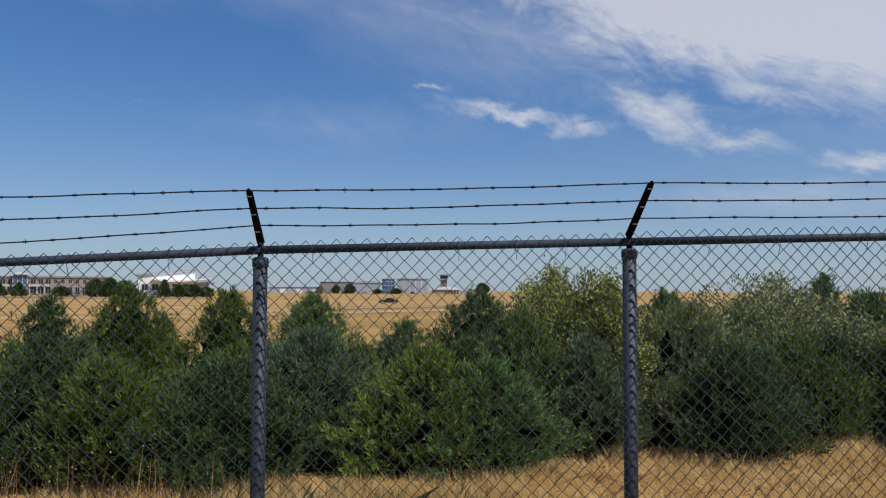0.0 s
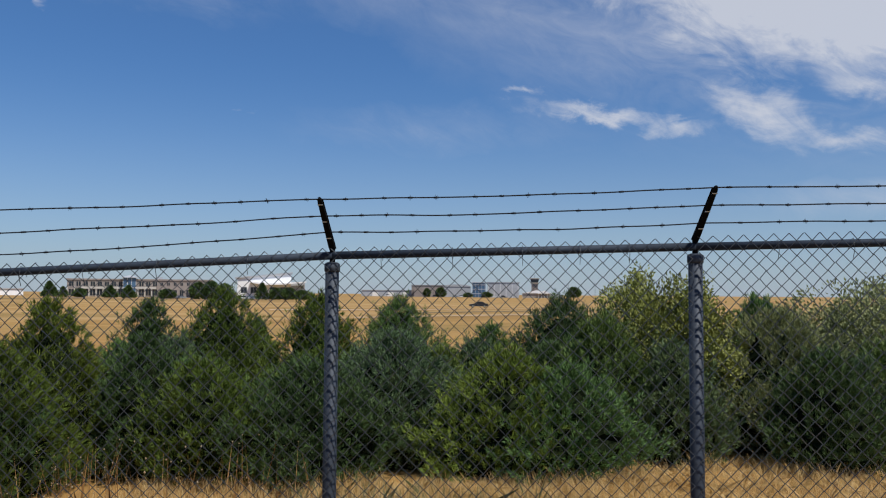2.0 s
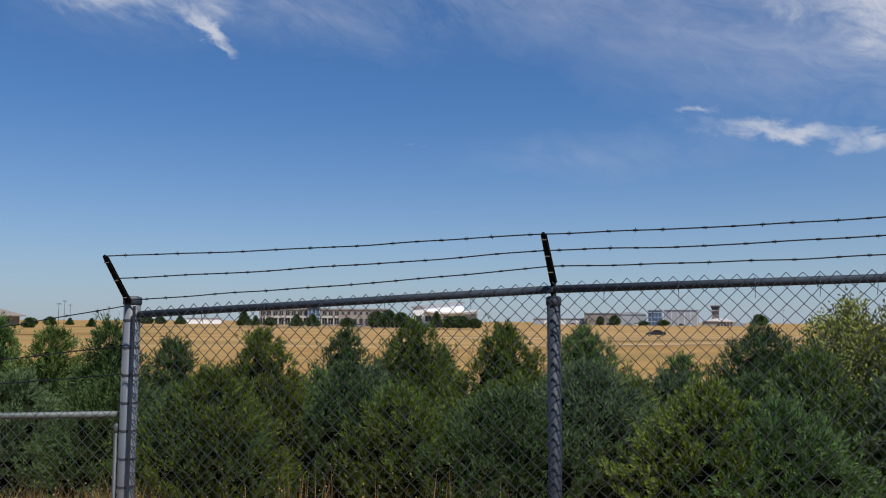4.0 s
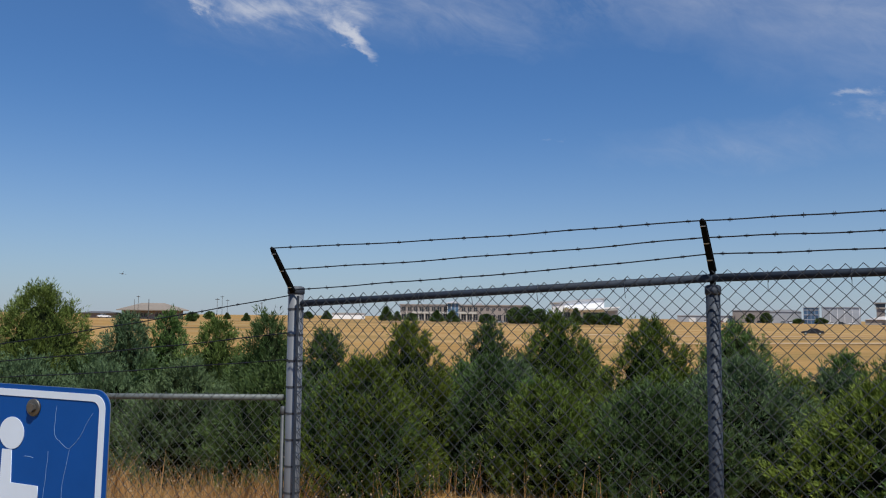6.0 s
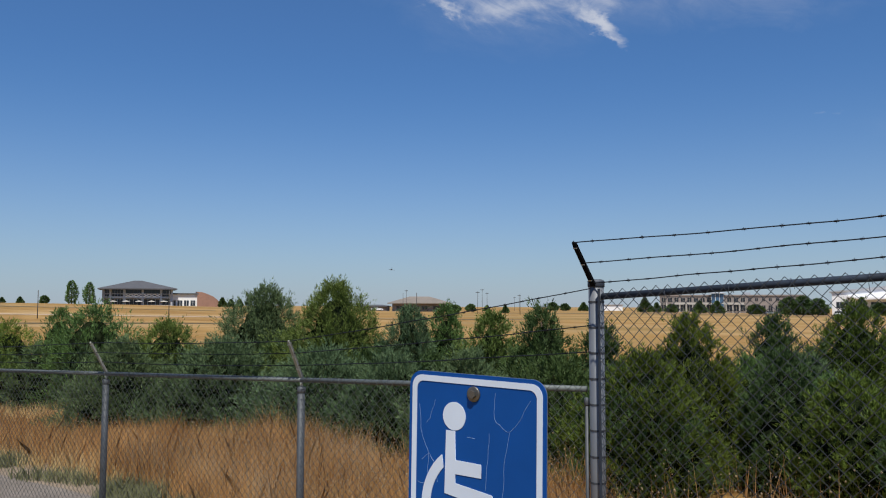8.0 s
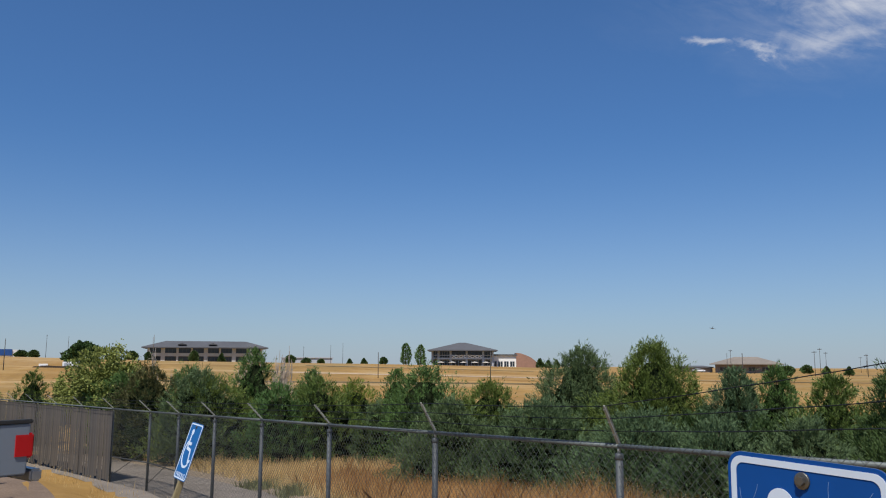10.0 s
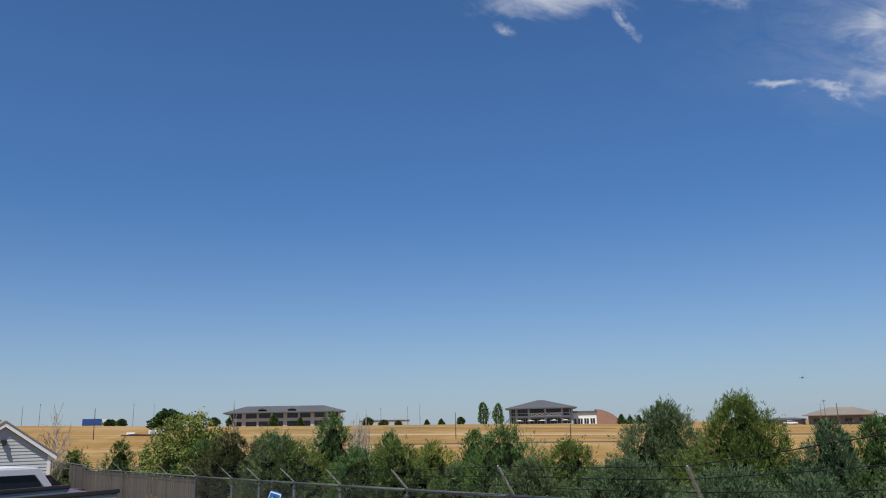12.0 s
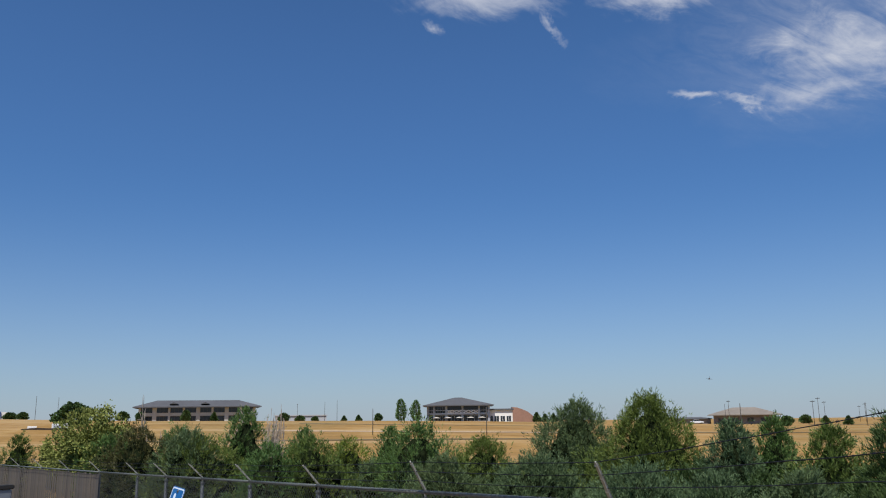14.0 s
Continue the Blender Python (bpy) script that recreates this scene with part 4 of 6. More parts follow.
# ---- dry grass and weeds ----
def meadow(name, area, count, low, high, width, material, label, heads=0.0, seed=1, clump=0.7, wild=0.22, bare=-0.25):
    """Upright dry blades scattered over an area given by a test of plan points."""
    rng = np.random.default_rng(seed)
    (x0, y0, x1, y1), inside = area
    pts = []
    while len(pts) < count:
        xs, ys = rng.uniform(x0, x1, 4000), rng.uniform(y0, y1, 4000)
        for x, y in zip(xs, ys):
            if inside(x, y) and noise.noise(Vector((x * 0.9, y * 0.9, seed))) > rng.uniform(-0.9, 0.9) * clump + bare:
                pts.append((x, y, ground_z(x, y) - 0.01))
    p = np.array(pts[:count])
    n = len(p)
    vary = np.array([0.6 * noise.noise(Vector((a * 0.5, b * 0.5, seed + 9.0))) + noise.noise(Vector((a * 2.2, b * 2.2, seed + 4.0))) for a, b, _ in p])
    h = rng.uniform(low, high, n) * (1 + 0.5 * vary)
    # blades of one tuft lean the same way
    tuft = np.array([(noise.noise(Vector((a * 3.1, b * 3.1, seed + 2.0))), noise.noise(Vector((a * 3.1, b * 3.1, seed + 31.0)))) for a, b, _ in p])
    lean = (rng.normal(0, wild, (n, 2)) + tuft * wild * 1.6) * h[:, None]
    # most blades turn their flat side to the sun
    a = radians(SUN_YAW) + rng.uniform(-0.95, 0.95, n)
    side = np.column_stack((np.cos(a), np.sin(a), np.zeros(n))) * (width * rng.uniform(0.6, 1.4, n))[:, None]
    mid = p + np.column_stack((lean * 0.35, h * 0.55))
    top = p + np.column_stack((lean, h))
    v = np.stack((p - side, p + side, mid + side * 0.8, top, mid - side * 0.8), 1).reshape(-1, 3)
    f = np.arange(n * 5).reshape(-1, 5)
    g = part(name, big_mesh(name, v, f, material), None)
    tagged(g, label, "grass", kind="stuff")
    if heads:
        k = rng.random(n) < heads
        q = top[k]
        m = len(q)
        r = rng.uniform(0.004, 0.010, m)[:, None, None]
        octa = np.array([(1, 0, 0), (0, 1, 0), (-1, 0, 0), (0, -1, 0), (0, 0, 1.2), (0, 0, -1.2)])
        hv = (q[:, None, :] + octa[None] * r).reshape(-1, 3)
        tri = np.array([(0, 1, 4), (1, 2, 4), (2, 3, 4), (3, 0, 4), (1, 0, 5), (2, 1, 5), (3, 2, 5), (0, 3, 5)])
        hf = (tri[None] + (np.arange(m) * 6)[:, None, None]).reshape(-1, 3)
        tagged(part("seed_heads", big_mesh("seed_heads", hv, hf, M_SEED), None), "pale round seed heads on the dry weeds", "seed heads", kind="stuff")


def fence_y(x):
    """The fence line in plan."""
    return -0.365 + (x + 19.71) * 0.387 if x < -19.71 else 3.598 + (x + 3.285) * (0.0893 if x > -3.285 else 0.2412)


def road_y(x):
    """The far edge of the track."""
    return float(np.interp(x, [-46, -24, -18, -13, -10.5, -7.5], [-7.2, 0.35, 2.15, 3.05, 3.4, 3.2]))


meadow("tall_rusty_weeds", ((-12.5, 2.0, -2.6, 8.0), lambda x, y: y > fence_y(x) + 0.25 and y > road_y(x) + (0.5 if x < -7 else 0) and y < 7.2 - 0.25 * (x + 12)), 27000, 0.24, 0.70, 0.0028, M_RUST, "tall rusty brown dry weeds along the fence", 0.13, 11, clump=0.5, wild=0.24, bare=-0.3)
meadow("weeds_at_the_corner", ((-6.5, 3.2, -1.9, 6.4), lambda x, y: fence_y(x) + 0.2 < y < 6.3 - 0.35 * (x + 6.5)), 15000, 0.34, 0.86, 0.0029, M_RUST, "rusty dry weeds at the corner of the fence", 0.12, 21, clump=0.5, wild=0.24, bare=-0.6)
meadow("weed_stalks", ((-4.6, 4.0, -0.8, 7.0), lambda x, y: True), 650, 0.5, 0.9, 0.0035, M_RUST, "single tall dry weed stalks with round heads", 0.5, 18, wild=0.12)
meadow("seed_stalks", ((-12.0, 2.2, -2.4, 7.0), lambda x, y: fence_y(x) + 0.3 < y and road_y(x) + 0.7 < y < 7.0 - 0.25 * (x + 12)), 2600, 0.46, 0.72, 0.0032, M_SEED, "pale dry stalks with round seed heads above the weeds", 0.75, 22, clump=0.6, wild=0.14)
meadow("short_dry_grass", ((-4.5, 4.0, 0.5, 9.0), lambda x, y: True), 18000, 0.10, 0.26, 0.003, M_GOLD, "short dry grass before the junipers", 0.0, 12, wild=0.4)
meadow("low_green_patch", ((-2.6, 4.6, 0.2, 8.6), lambda x, y: True), 2500, 0.10, 0.3, 0.004, M_SAGE, "low green weeds among the dry grass", 0.0, 19, clump=1.3, wild=0.4)
meadow("golden_grass", ((-1.2, 4.4, 11.0, 13.0), lambda x, y: y < 9.6 + 0.42 * x), 64000, 0.08, 0.22, 0.0026, M_GOLD, "thick golden dry grass before the trees", 0.0, 13, wild=0.34)
meadow("lying_straw", ((-1.6, 4.4, 11.0, 13.0), lambda x, y: y < 9.6 + 0.42 * x), 34000, 0.06, 0.13, 0.0032, M_GOLD, "bent and lying straw among the golden grass", 0.0, 23, wild=1.5)
meadow("golden_grass_by_the_track", ((-34, -3.5, -11.5, 7.0), lambda x, y: y > road_y(x) + 0.45), 46000, 0.16, 0.42, 0.0038, M_GOLD, "golden dry grass beside the track", 0.0, 14)
meadow("rusty_grass_by_the_track", ((-19, 2.6, -10.5, 7.0), lambda x, y: y > road_y(x) + 0.7), 20000, 0.28, 0.6, 0.0032, M_RUST, "rusty dry weeds beside the track", 0.04, 15)
meadow("low_green_weeds", ((-20, 1.0, -6.5, 4.6), lambda x, y: road_y(x) - 0.1 < y < road_y(x) + 0.7), 5500, 0.08, 0.24, 0.006, M_SAGE, "low grey-green weeds at the edge of the track", 0.0, 16, clump=0.2, wild=0.45, bare=0.1)
meadow("verge_grass", ((-30, -4.5, -9, 2.0), lambda x, y: fence_y(x) - 1.7 < y < fence_y(x) - 0.1), 500, 0.08, 0.25, 0.004, M_GOLD, "thin dry grass at the foot of the fence", 0.0, 17, clump=1.2)


# ---- signs ----
def flat_shape(name, outline, holes, z, material, parent, depth=0.0006):
    """A thin raised shape in the sign's plane (x right, z up, front at -y)."""
    c = bpy.data.curves.new(name, "CURVE")
    c.dimensions, c.fill_mode = "2D", "BOTH"
    for ring in [outline] + holes:
        s = c.splines.new("POLY")
        s.points.add(len(ring) - 1)
        for p, (u, v) in zip(s.points, ring):
            p.co = (u, v, 0, 1)
        s.use_cyclic_u = True
    c.extrude = depth
    tmp = bpy.data.objects.new(name, c)
    scene.collection.objects.link(tmp)
    me = bpy.data.meshes.new_from_object(tmp.evaluated_get(bpy.context.evaluated_depsgraph_get()))
    bpy.data.objects.remove(tmp)
    me.materials.clear()
    me.materials.append(material)
    me.transform(Matrix.Translation((0, z, 0)) @ Matrix.Rotation(radians(90), 4, "X"))
    return part(name, me, None, parent)


def rounded(w, h, r, cx=0.0, cy=0.0, n=8):
    pts = []
    for sx, sy, a0 in ((1, 1, 0), (-1, 1, 90), (-1, -1, 180), (1, -1, 270)):
        for i in range(n + 1):
            a = radians(a0 + 90 * i / n)
            pts.append((cx + sx * (w / 2 - r) + r * math.cos(a), cy + sy * (h / 2 - r) + r * math.sin(a)))
    return pts


def disc(cx, cy, r, n=32, a0=0, a1=360):
    return [(cx + r * math.cos(radians(a0 + (a1 - a0) * i / n)), cy + r * math.sin(radians(a0 + (a1 - a0) * i / n))) for i in range(n)]


def words(text, size, x, z, y, material, parent):
    c = bpy.data.curves.new("lettering", "FONT")
    c.body, c.size, c.align_x, c.extrude = text, size, "CENTER", 0.0005
    tmp = bpy.data.objects.new("lettering", c)
    scene.collection.objects.link(tmp)
    me = bpy.data.meshes.new_from_object(tmp.evaluated_get(bpy.context.evaluated_depsgraph_get()))
    bpy.data.objects.remove(tmp)
    me.materials.clear()
    me.materials.append(material)
    me.transform(Matrix.Translation((x, y, z)) @ Matrix.Rotation(radians(90), 4, "X"))
    return part("lettering", me, None, parent)


def parking_sign(m, ground, label, post_lean=0.0, cracked=True, wooden=False, blue=M_BLUE):
    """Blue accessible-parking plate, 12 by 18 inches, bolted to a post. Its origin is the middle of the plate's top edge."""
    t = thing("parking_sign", m, label, "sign", "accessible parking signs")
    w, h = 0.297, 0.457
    plate = flat_shape("plate", rounded(w, h, 0.028, 0, -h / 2), [], 0.0, blue, t, 0.0011)
    flat_shape("edge", rounded(w + 0.001, h + 0.001, 0.028, 0, -h / 2), [], 0.0016, M_ALU, plate, 0.0005)
    flat_shape("border", rounded(w - 0.014, h - 0.014, 0.022, 0, -h / 2), [rounded(w - 0.036, h - 0.036, 0.015, 0, -h / 2)], -0.0016, M_WHITE, plate)
    # wheelchair symbol
    cx = -0.051
    flat_shape("symbol", disc(cx + 0.008, -0.077, 0.0255), [], -0.0016, M_WHITE, plate)
    body = [(cx - 0.010, -0.1035), (cx + 0.010, -0.1035), (cx + 0.012, -0.155), (cx + 0.068, -0.156), (cx + 0.069, -0.180), (cx + 0.012, -0.180), (cx + 0.012, -0.196), (cx + 0.092, -0.206), (cx + 0.120, -0.292), (cx + 0.148, -0.286), (cx + 0.154, -0.306), (cx + 0.106, -0.320), (cx + 0.078, -0.229), (cx - 0.012, -0.217)]
    flat_shape("symbol", body, [], -0.0016, M_WHITE, plate)
    wheel = disc(0.004, -0.243, 0.120, 30, 128, 318)
    inner = disc(0.004, -0.243, 0.100, 30, 318, 128)
    flat_shape("symbol", wheel + inner, [], -0.00165, M_WHITE, plate)
    words("PARKING", 0.052, 0, -0.436, -0.0016, M_WHITE, plate)
    for bz in (-0.034, -h + 0.03):
        v, f = tube_data([(0, -0.001, bz), (0, -0.004, bz), (0, -0.0045, bz)], [0.0138, 0.0138, 0.012], 18)
        b = part("bolt", mesh_of("bolt", v, f, M_BOLT, True), None, plate, "rusty bolt with washer") if bz > -0.4 or not wooden else None
        if b:
            v, f = tube_data([(0, -0.004, bz), (0, -0.010, bz)], 0.0075, 6)
            part("bolt_head", mesh_of("bolt_head", v, f, M_BOLT), None, plate)
    if cracked:
        rng = random.Random(5)
        for pts in (((-0.125, -0.062), (-0.118, -0.12), (-0.100, -0.150), (-0.104, -0.175), (-0.098, -0.215)), ((-0.118, -0.165), (-0.1, -0.150), (-0.085, -0.168), (-0.08, -0.2)), ((-0.088, -0.05), (-0.098, -0.085), (-0.107, -0.095)),
                    ((0.045, -0.03), (0.044, -0.075), (0.058, -0.086), (0.075, -0.094), (0.095, -0.074), (0.118, -0.036)), ((0.075, -0.094), (0.066, -0.15), (0.062, -0.205), (0.058, -0.30)),
                    ((0.062, -0.209), (0.10, -0.214), (0.128, -0.210)), ((0.034, -0.10), (0.030, -0.16), (0.026, -0.2)), ((-0.014, -0.112), (0.004, -0.113)), ((0.118, -0.25), (0.108, -0.30)), ((-0.128, -0.205), (-0.100, -0.208))):
            line = []
            for (a, b), (c, d) in zip(pts, pts[1:]):
                for i in range(4):
                    line.append((a + (c - a) * i / 4 + rng.uniform(-0.0012, 0.0012), -0.0012, b + (d - b) * i / 4 + rng.uniform(-0.0012, 0.0012)))
            line.append((pts[-1][0], -0.0012, pts[-1][1]))
            v, f = tube_data(line, 0.00038, 4)
            part("paint_crack", mesh_of("paint_crack", v, f, M_CRACK), None, plate)
    low = ground
    if wooden:
        part("post", boxm(-0.022, 0.003, low, 0.022, 0.045, -0.04, bevel=0.004), M_WOODPOST, t)
    else:
        part("post", boxm(-0.03, 0.003, low, 0.03, 0.035, -0.02, bevel=0.003), M_POST, t)
    return t


sx, sy = (-1.435 - 1.144) / 2, (0.596 + 0.651) / 2
parking_sign(pose(sx - 0.004, sy, 1.516, 0, 0.8, 10.5), -1.516 + ground_z(sx, sy) - 0.1, "blue accessible-parking sign with cracked paint on a post")
parking_sign(pose(-7.17, 0.00, 1.190, -17, 2, 15), -1.19 + ground_z(-7.17, 0.00) - 0.25, "blue accessible-parking sign leaning on a wooden post", cracked=False, wooden=True, blue=M_BLUE_FADED)


# ---- far buildings ----
def facing(x, y, z=None, turn=0.0):
    """A pose at a far place whose x runs to the right and y away, as seen from the parking lot."""
    return pose(x, y, ground_z(x, y) if z is None else z, 0, 0, math.degrees(math.atan2(-x, y)) + turn)


def prism(outline, y0, y1, bevel=0.0):
    """A solid from an outline in x and z, between two depths."""
    bm = bmesh.new()
    a = [bm.verts.new((x, y0, z)) for x, z in outline]
    b = [bm.verts.new((x, y1, z)) for x, z in outline]
    bm.faces.new(a)
    bm.faces.new(list(reversed(b)))
    n = len(outline)
    for i in range(n):
        bm.faces.new((a[i], b[i], b[(i + 1) % n], a[(i + 1) % n]))
    if bevel:
        bmesh.ops.bevel(bm, geom=list(bm.edges), offset=bevel, segments=2, affect="EDGES")
    return bm


def hip_roof(bm, w, d, z, rise, ridge, thick=0.35, oy=0.0):
    """Hipped roof over a w by d plan, with a ridge of that length and a fascia."""
    b = [bm.verts.new((sx * w / 2, oy + sy * d / 2, z)) for sx, sy in ((-1, -1), (1, -1), (1, 1), (-1, 1))]
    e = [bm.verts.new((v.co.x, v.co.y, z + thick)) for v in b]
    r = [bm.verts.new((-ridge / 2, oy, z + rise)), bm.verts.new((ridge / 2, oy, z + rise))] if ridge > 0.01 else [bm.verts.new((0, oy, z + rise))]
    bm.faces.new(list(reversed(b)))
    for i in range(4):
        bm.faces.new((b[i], b[(i + 1) % 4], e[(i + 1) % 4], e[i]))
    if len(r) == 2:
        bm.faces.new((e[0], e[1], r[1], r[0]))
        bm.faces.new((e[1], e[2], r[1]))
        bm.faces.new((e[2], e[3], r[0], r[1]))
        bm.faces.new((e[3], e[0], r[0]))
    else:
        for i in range(4):
            bm.faces.new((e[i], e[(i + 1) % 4], r[0]))
    return bm


def window(parent, x, z, w, h, y, glass=None, frame_mat=None, bars=1):
    """A framed pane set into a wall whose face is at y."""
    f = part("window", boxm(x - w / 2 - 0.12, y - 0.10, z - 0.12, x + w / 2 + 0.12, y + 0.06, z + h + 0.12), frame_mat or M_TRIM, parent)
    part("pane", boxm(x - w / 2, y - 0.13, z, x + w / 2, y - 0.02, z + h), glass or M_GLASS, f)
    for k in range(1, bars + 1):
        u = x - w / 2 + w * k / (bars + 1)
        part("mullion", boxm(u - 0.06, y - 0.17, z, u + 0.06, y - 0.1, z + h), frame_mat or M_TRIM, f)
    return f


def clubhouse():
    t = thing("clubhouse", facing(-330.4, 127.1, 0.8), "two-storey clubhouse with grey hip roof, white balconies and brick wing", "building")
    part("wall", boxm(-13.4, 2.5, 0, 13.4, 16, 7.2), M_HANGAR, t)
    part("roof", hip_roof(bmesh.new(), 30.5, 24, 6.9, 3.9, 3.0, 0.45, 8), M_ROOF_GREY, t)
    part("balcony_floor", boxm(-13.4, -0.8, 3.35, 13.4, 2.6, 3.75), M_HANGAR, t)
    edges = (-13.2, -10.5, -5.2, 1.8, 9.0, 13.2)
    for x in edges:
        part("column", boxm(x - 0.4, -0.9, 0, x + 0.4, -0.1, 6.95, bevel=0.05), M_HANGAR, t)
    for i, (e0, e1) in enumerate(zip(edges, edges[1:])):
        x0, x1 = e0 + 0.42, e1 - 0.42
        rail = part("railing", boxm(x0, -0.85, 4.95, x1, -0.7, 5.2), M_TRIM if i in (2, 3) else M_HANGAR, t)
        part("lower_bar", boxm(x0, -0.85, 3.8, x1, -0.7, 4.05), M_TRIM if i in (2, 3) else M_HANGAR, rail)
        if i in (2, 3):
            for k in range(3):
                a, b = x0 + (x1 - x0) * k / 3, x0 + (x1 - x0) * (k + 1) / 3
                for u0, u1 in ((a, b), (b, a)):
                    v, f = tube_data([(u0, -0.78, 4.05), (u1, -0.78, 4.95)], 0.16, 4)
                    part("cross_brace", mesh_of("cross_brace", v, f, M_TRIM), None, rail)
        bars = 1 if i in (0, 4) else 3
        window(t, (x0 + x1) / 2, 0.3, x1 - x0 - 0.3, 2.6, 2.5, bars=bars)
        window(t, (x0 + x1) / 2, 4.0, x1 - x0 - 0.3, 2.8, 2.5, bars=bars, frame_mat=M_DARKPOLE if i in (2, 3) else M_HANGAR)
    for x in (-9.4, -4.5, 0.4, 5.3, 10.1):
        um = part("terrace_parasol", hip_roof(bmesh.new(), 3.2, 3.2, 1.9, 0.5, 0, 0.05, -2.5), M_STUCCO_PALE, t)
        v, f = tube_data([(0, -2.5, 0), (0, -2.5, 2.3)], 0.05, 6)
        um.location.x = x
        part("parasol_pole", mesh_of("parasol_pole", v, f, M_DARKPOLE), None, um)
    part("terrace_wall", boxm(-13, -4.2, -0.9, 13, -3.8, 0.55), M_STUCCO, t)
    wing = part("entrance_wing", boxm(12.6, 1.0, 0, 23.5, 13, 5.0), M_TRIM, t)
    part("flat_roof", boxm(12.2, 0.2, 5.0, 24.0, 13.6, 5.6), M_ROOF_GREY, wing)
    for i in range(4):
        window(t, 14.0 + i * 2.6, 0.2, 1.9, 2.3, 1.0, bars=1)
    wall = [(23.5, -0.2), (33.0, -0.2), (33.0, 1.2), (32.0, 2.6), (30.0, 4.2), (27.5, 5.3), (25.5, 6.0), (23.5, 6.2)]
    part("brick_wall", prism(wall, 0.2, 12), M_BRICK, t, "curved brown brick wall")


def office_west():
    t = thing("office_building", facing(-329.5, 19.0, 2.5), "long two-storey tan office building with a grey hip roof", "building")
    part("wall", boxm(-21.5, 1.0, -1.2, 21.5, 17, 5.6), M_STUCCO, t)
    part("roof", hip_roof(bmesh.new(), 47.5, 23, 5.4, 3.0, 31, 0.4, 9), M_ROOF_GREY, t)
    part("spandrel", boxm(-21.8, 0.2, 2.3, 21.8, 1.2, 3.5), M_STUCCO_PALE, t)
    part("plinth", boxm(-22.0, 0.1, -1.2, 21.9, 1.2, 0.15), M_STUCCO_PALE, t)
    for i in range(9):
        x = -21.3 + i * 5.32
        wide = 0.75 if i in (1, 4, 6) else 0.4
        part("pier", boxm(x - wide, 0.0, -1.2, x + wide, 1.1, 5.5), M_STUCCO_PALE, t)
        if i < 8:
            window(t, x + 2.66, 0.3, 4.2, 1.8, 1.0, bars=2, frame_mat=M_DARKPOLE)
            window(t, x + 2.66, 3.6, 4.2, 1.7, 1.0, bars=2, frame_mat=M_DARKPOLE)
    for x in (-9.0, 2.5):
        part("roof_dormer", prism([(x - 1.6, 6.8), (x + 1.6, 6.8), (x, 7.5)], -1.2, 4), M_ROOF_GREY, t)
    part("bank", prism([(-25, -3), (25, -3), (22, -0.9), (-22, -0.9)], -6, 0.0), M_GROUND, t)


def ranch_house():
    t = thing("low_house", facing(-242.8, 205.0), "low stone house with a broad tan hip roof", "house")
    part("wall", boxm(-10.8, 1.2, -0.6, 10.8, 13, 3.2), M_STONE, t)
    part("roof", hip_roof(bmesh.new(), 25.5, 17, 3.1, 2.9, 8, 0.3, 7), M_ROOF_TAN, t)
    for x in (-8, -3.2, 2.0, 6.6):
        window(t, x, 0.8, 2.2, 1.3, 1.2, frame_mat=M_STONE)
    part("annexe", boxm(-24.5, 3, -0.4, -12.2, 12, 2.0), M_STONE, t)
    part("annexe_roof", hip_roof(bmesh.new(), 13.5, 11, 1.9, 0.8, 6, 0.25, 7.5), M_ROOF_GREY, t).location.x = -18.4


def business_park():
    """Two-storey masonry office with a blue glass atrium."""
    t = thing("brick_office", facing(-189.8, 350.6, -1.5), "long two-storey pinkish masonry office with blue glass atrium", "building")
    part("wall", boxm(-32.0, 1.0, -1, 31.5, 20, 7.6), M_STONE, t)
    part("parapet", boxm(-32.4, 0.6, 7.4, 31.9, 20.4, 8.1), M_STONE, t)
    part("roof_plant", boxm(6, 8, 8.0, 9, 12, 9.2), M_HANGAR, t)
    part("link_band", boxm(-26, 0.2, 3.5, 6.0, 1.2, 4.4), M_STUCCO_PALE, t)
    for i in range(21):
        x = -30.2 + i * 2.98
        if -8.5 < x < -2.5:
            continue
        if x < 7:
            window(t, x, 4.7, 1.9, 2.1, 1.0, frame_mat=M_STUCCO)
            window(t, x, 0.4, 2.1, 2.9, 1.0, frame_mat=M_STUCCO)
            part("column", boxm(x - 1.69, -0.4, -0.5, x - 1.29, 0.3, 4.4), M_STUCCO_PALE, t)
        else:
            window(t, x, 5.1, 1.2, 1.4, 1.0, frame_mat=M_STONE)
            window(t, x, -0.3, 1.6, 3.4, 1.0, frame_mat=M_STONE)
    at = part("glass_atrium", boxm(-8.4, -1.0, -0.5, -2.8, 4, 8.6), M_BLUEGLASS, t, "blue glass atrium")
    part("atrium_roof", hip_roof(bmesh.new(), 7.4, 7, 8.6, 1.3, 0, 0.2, 1.5), M_HANGAR, at).location.x = -5.6
    for k in range(4):
        x = -8.4 + k * 1.87
        part("mullion", boxm(x - 0.08, -1.15, -0.5, x + 0.08, -0.98, 8.6), M_TRIM, at)
    part("mullion", boxm(-8.4, -1.15, 3.9, -2.8, -0.98, 4.1), M_TRIM, at)


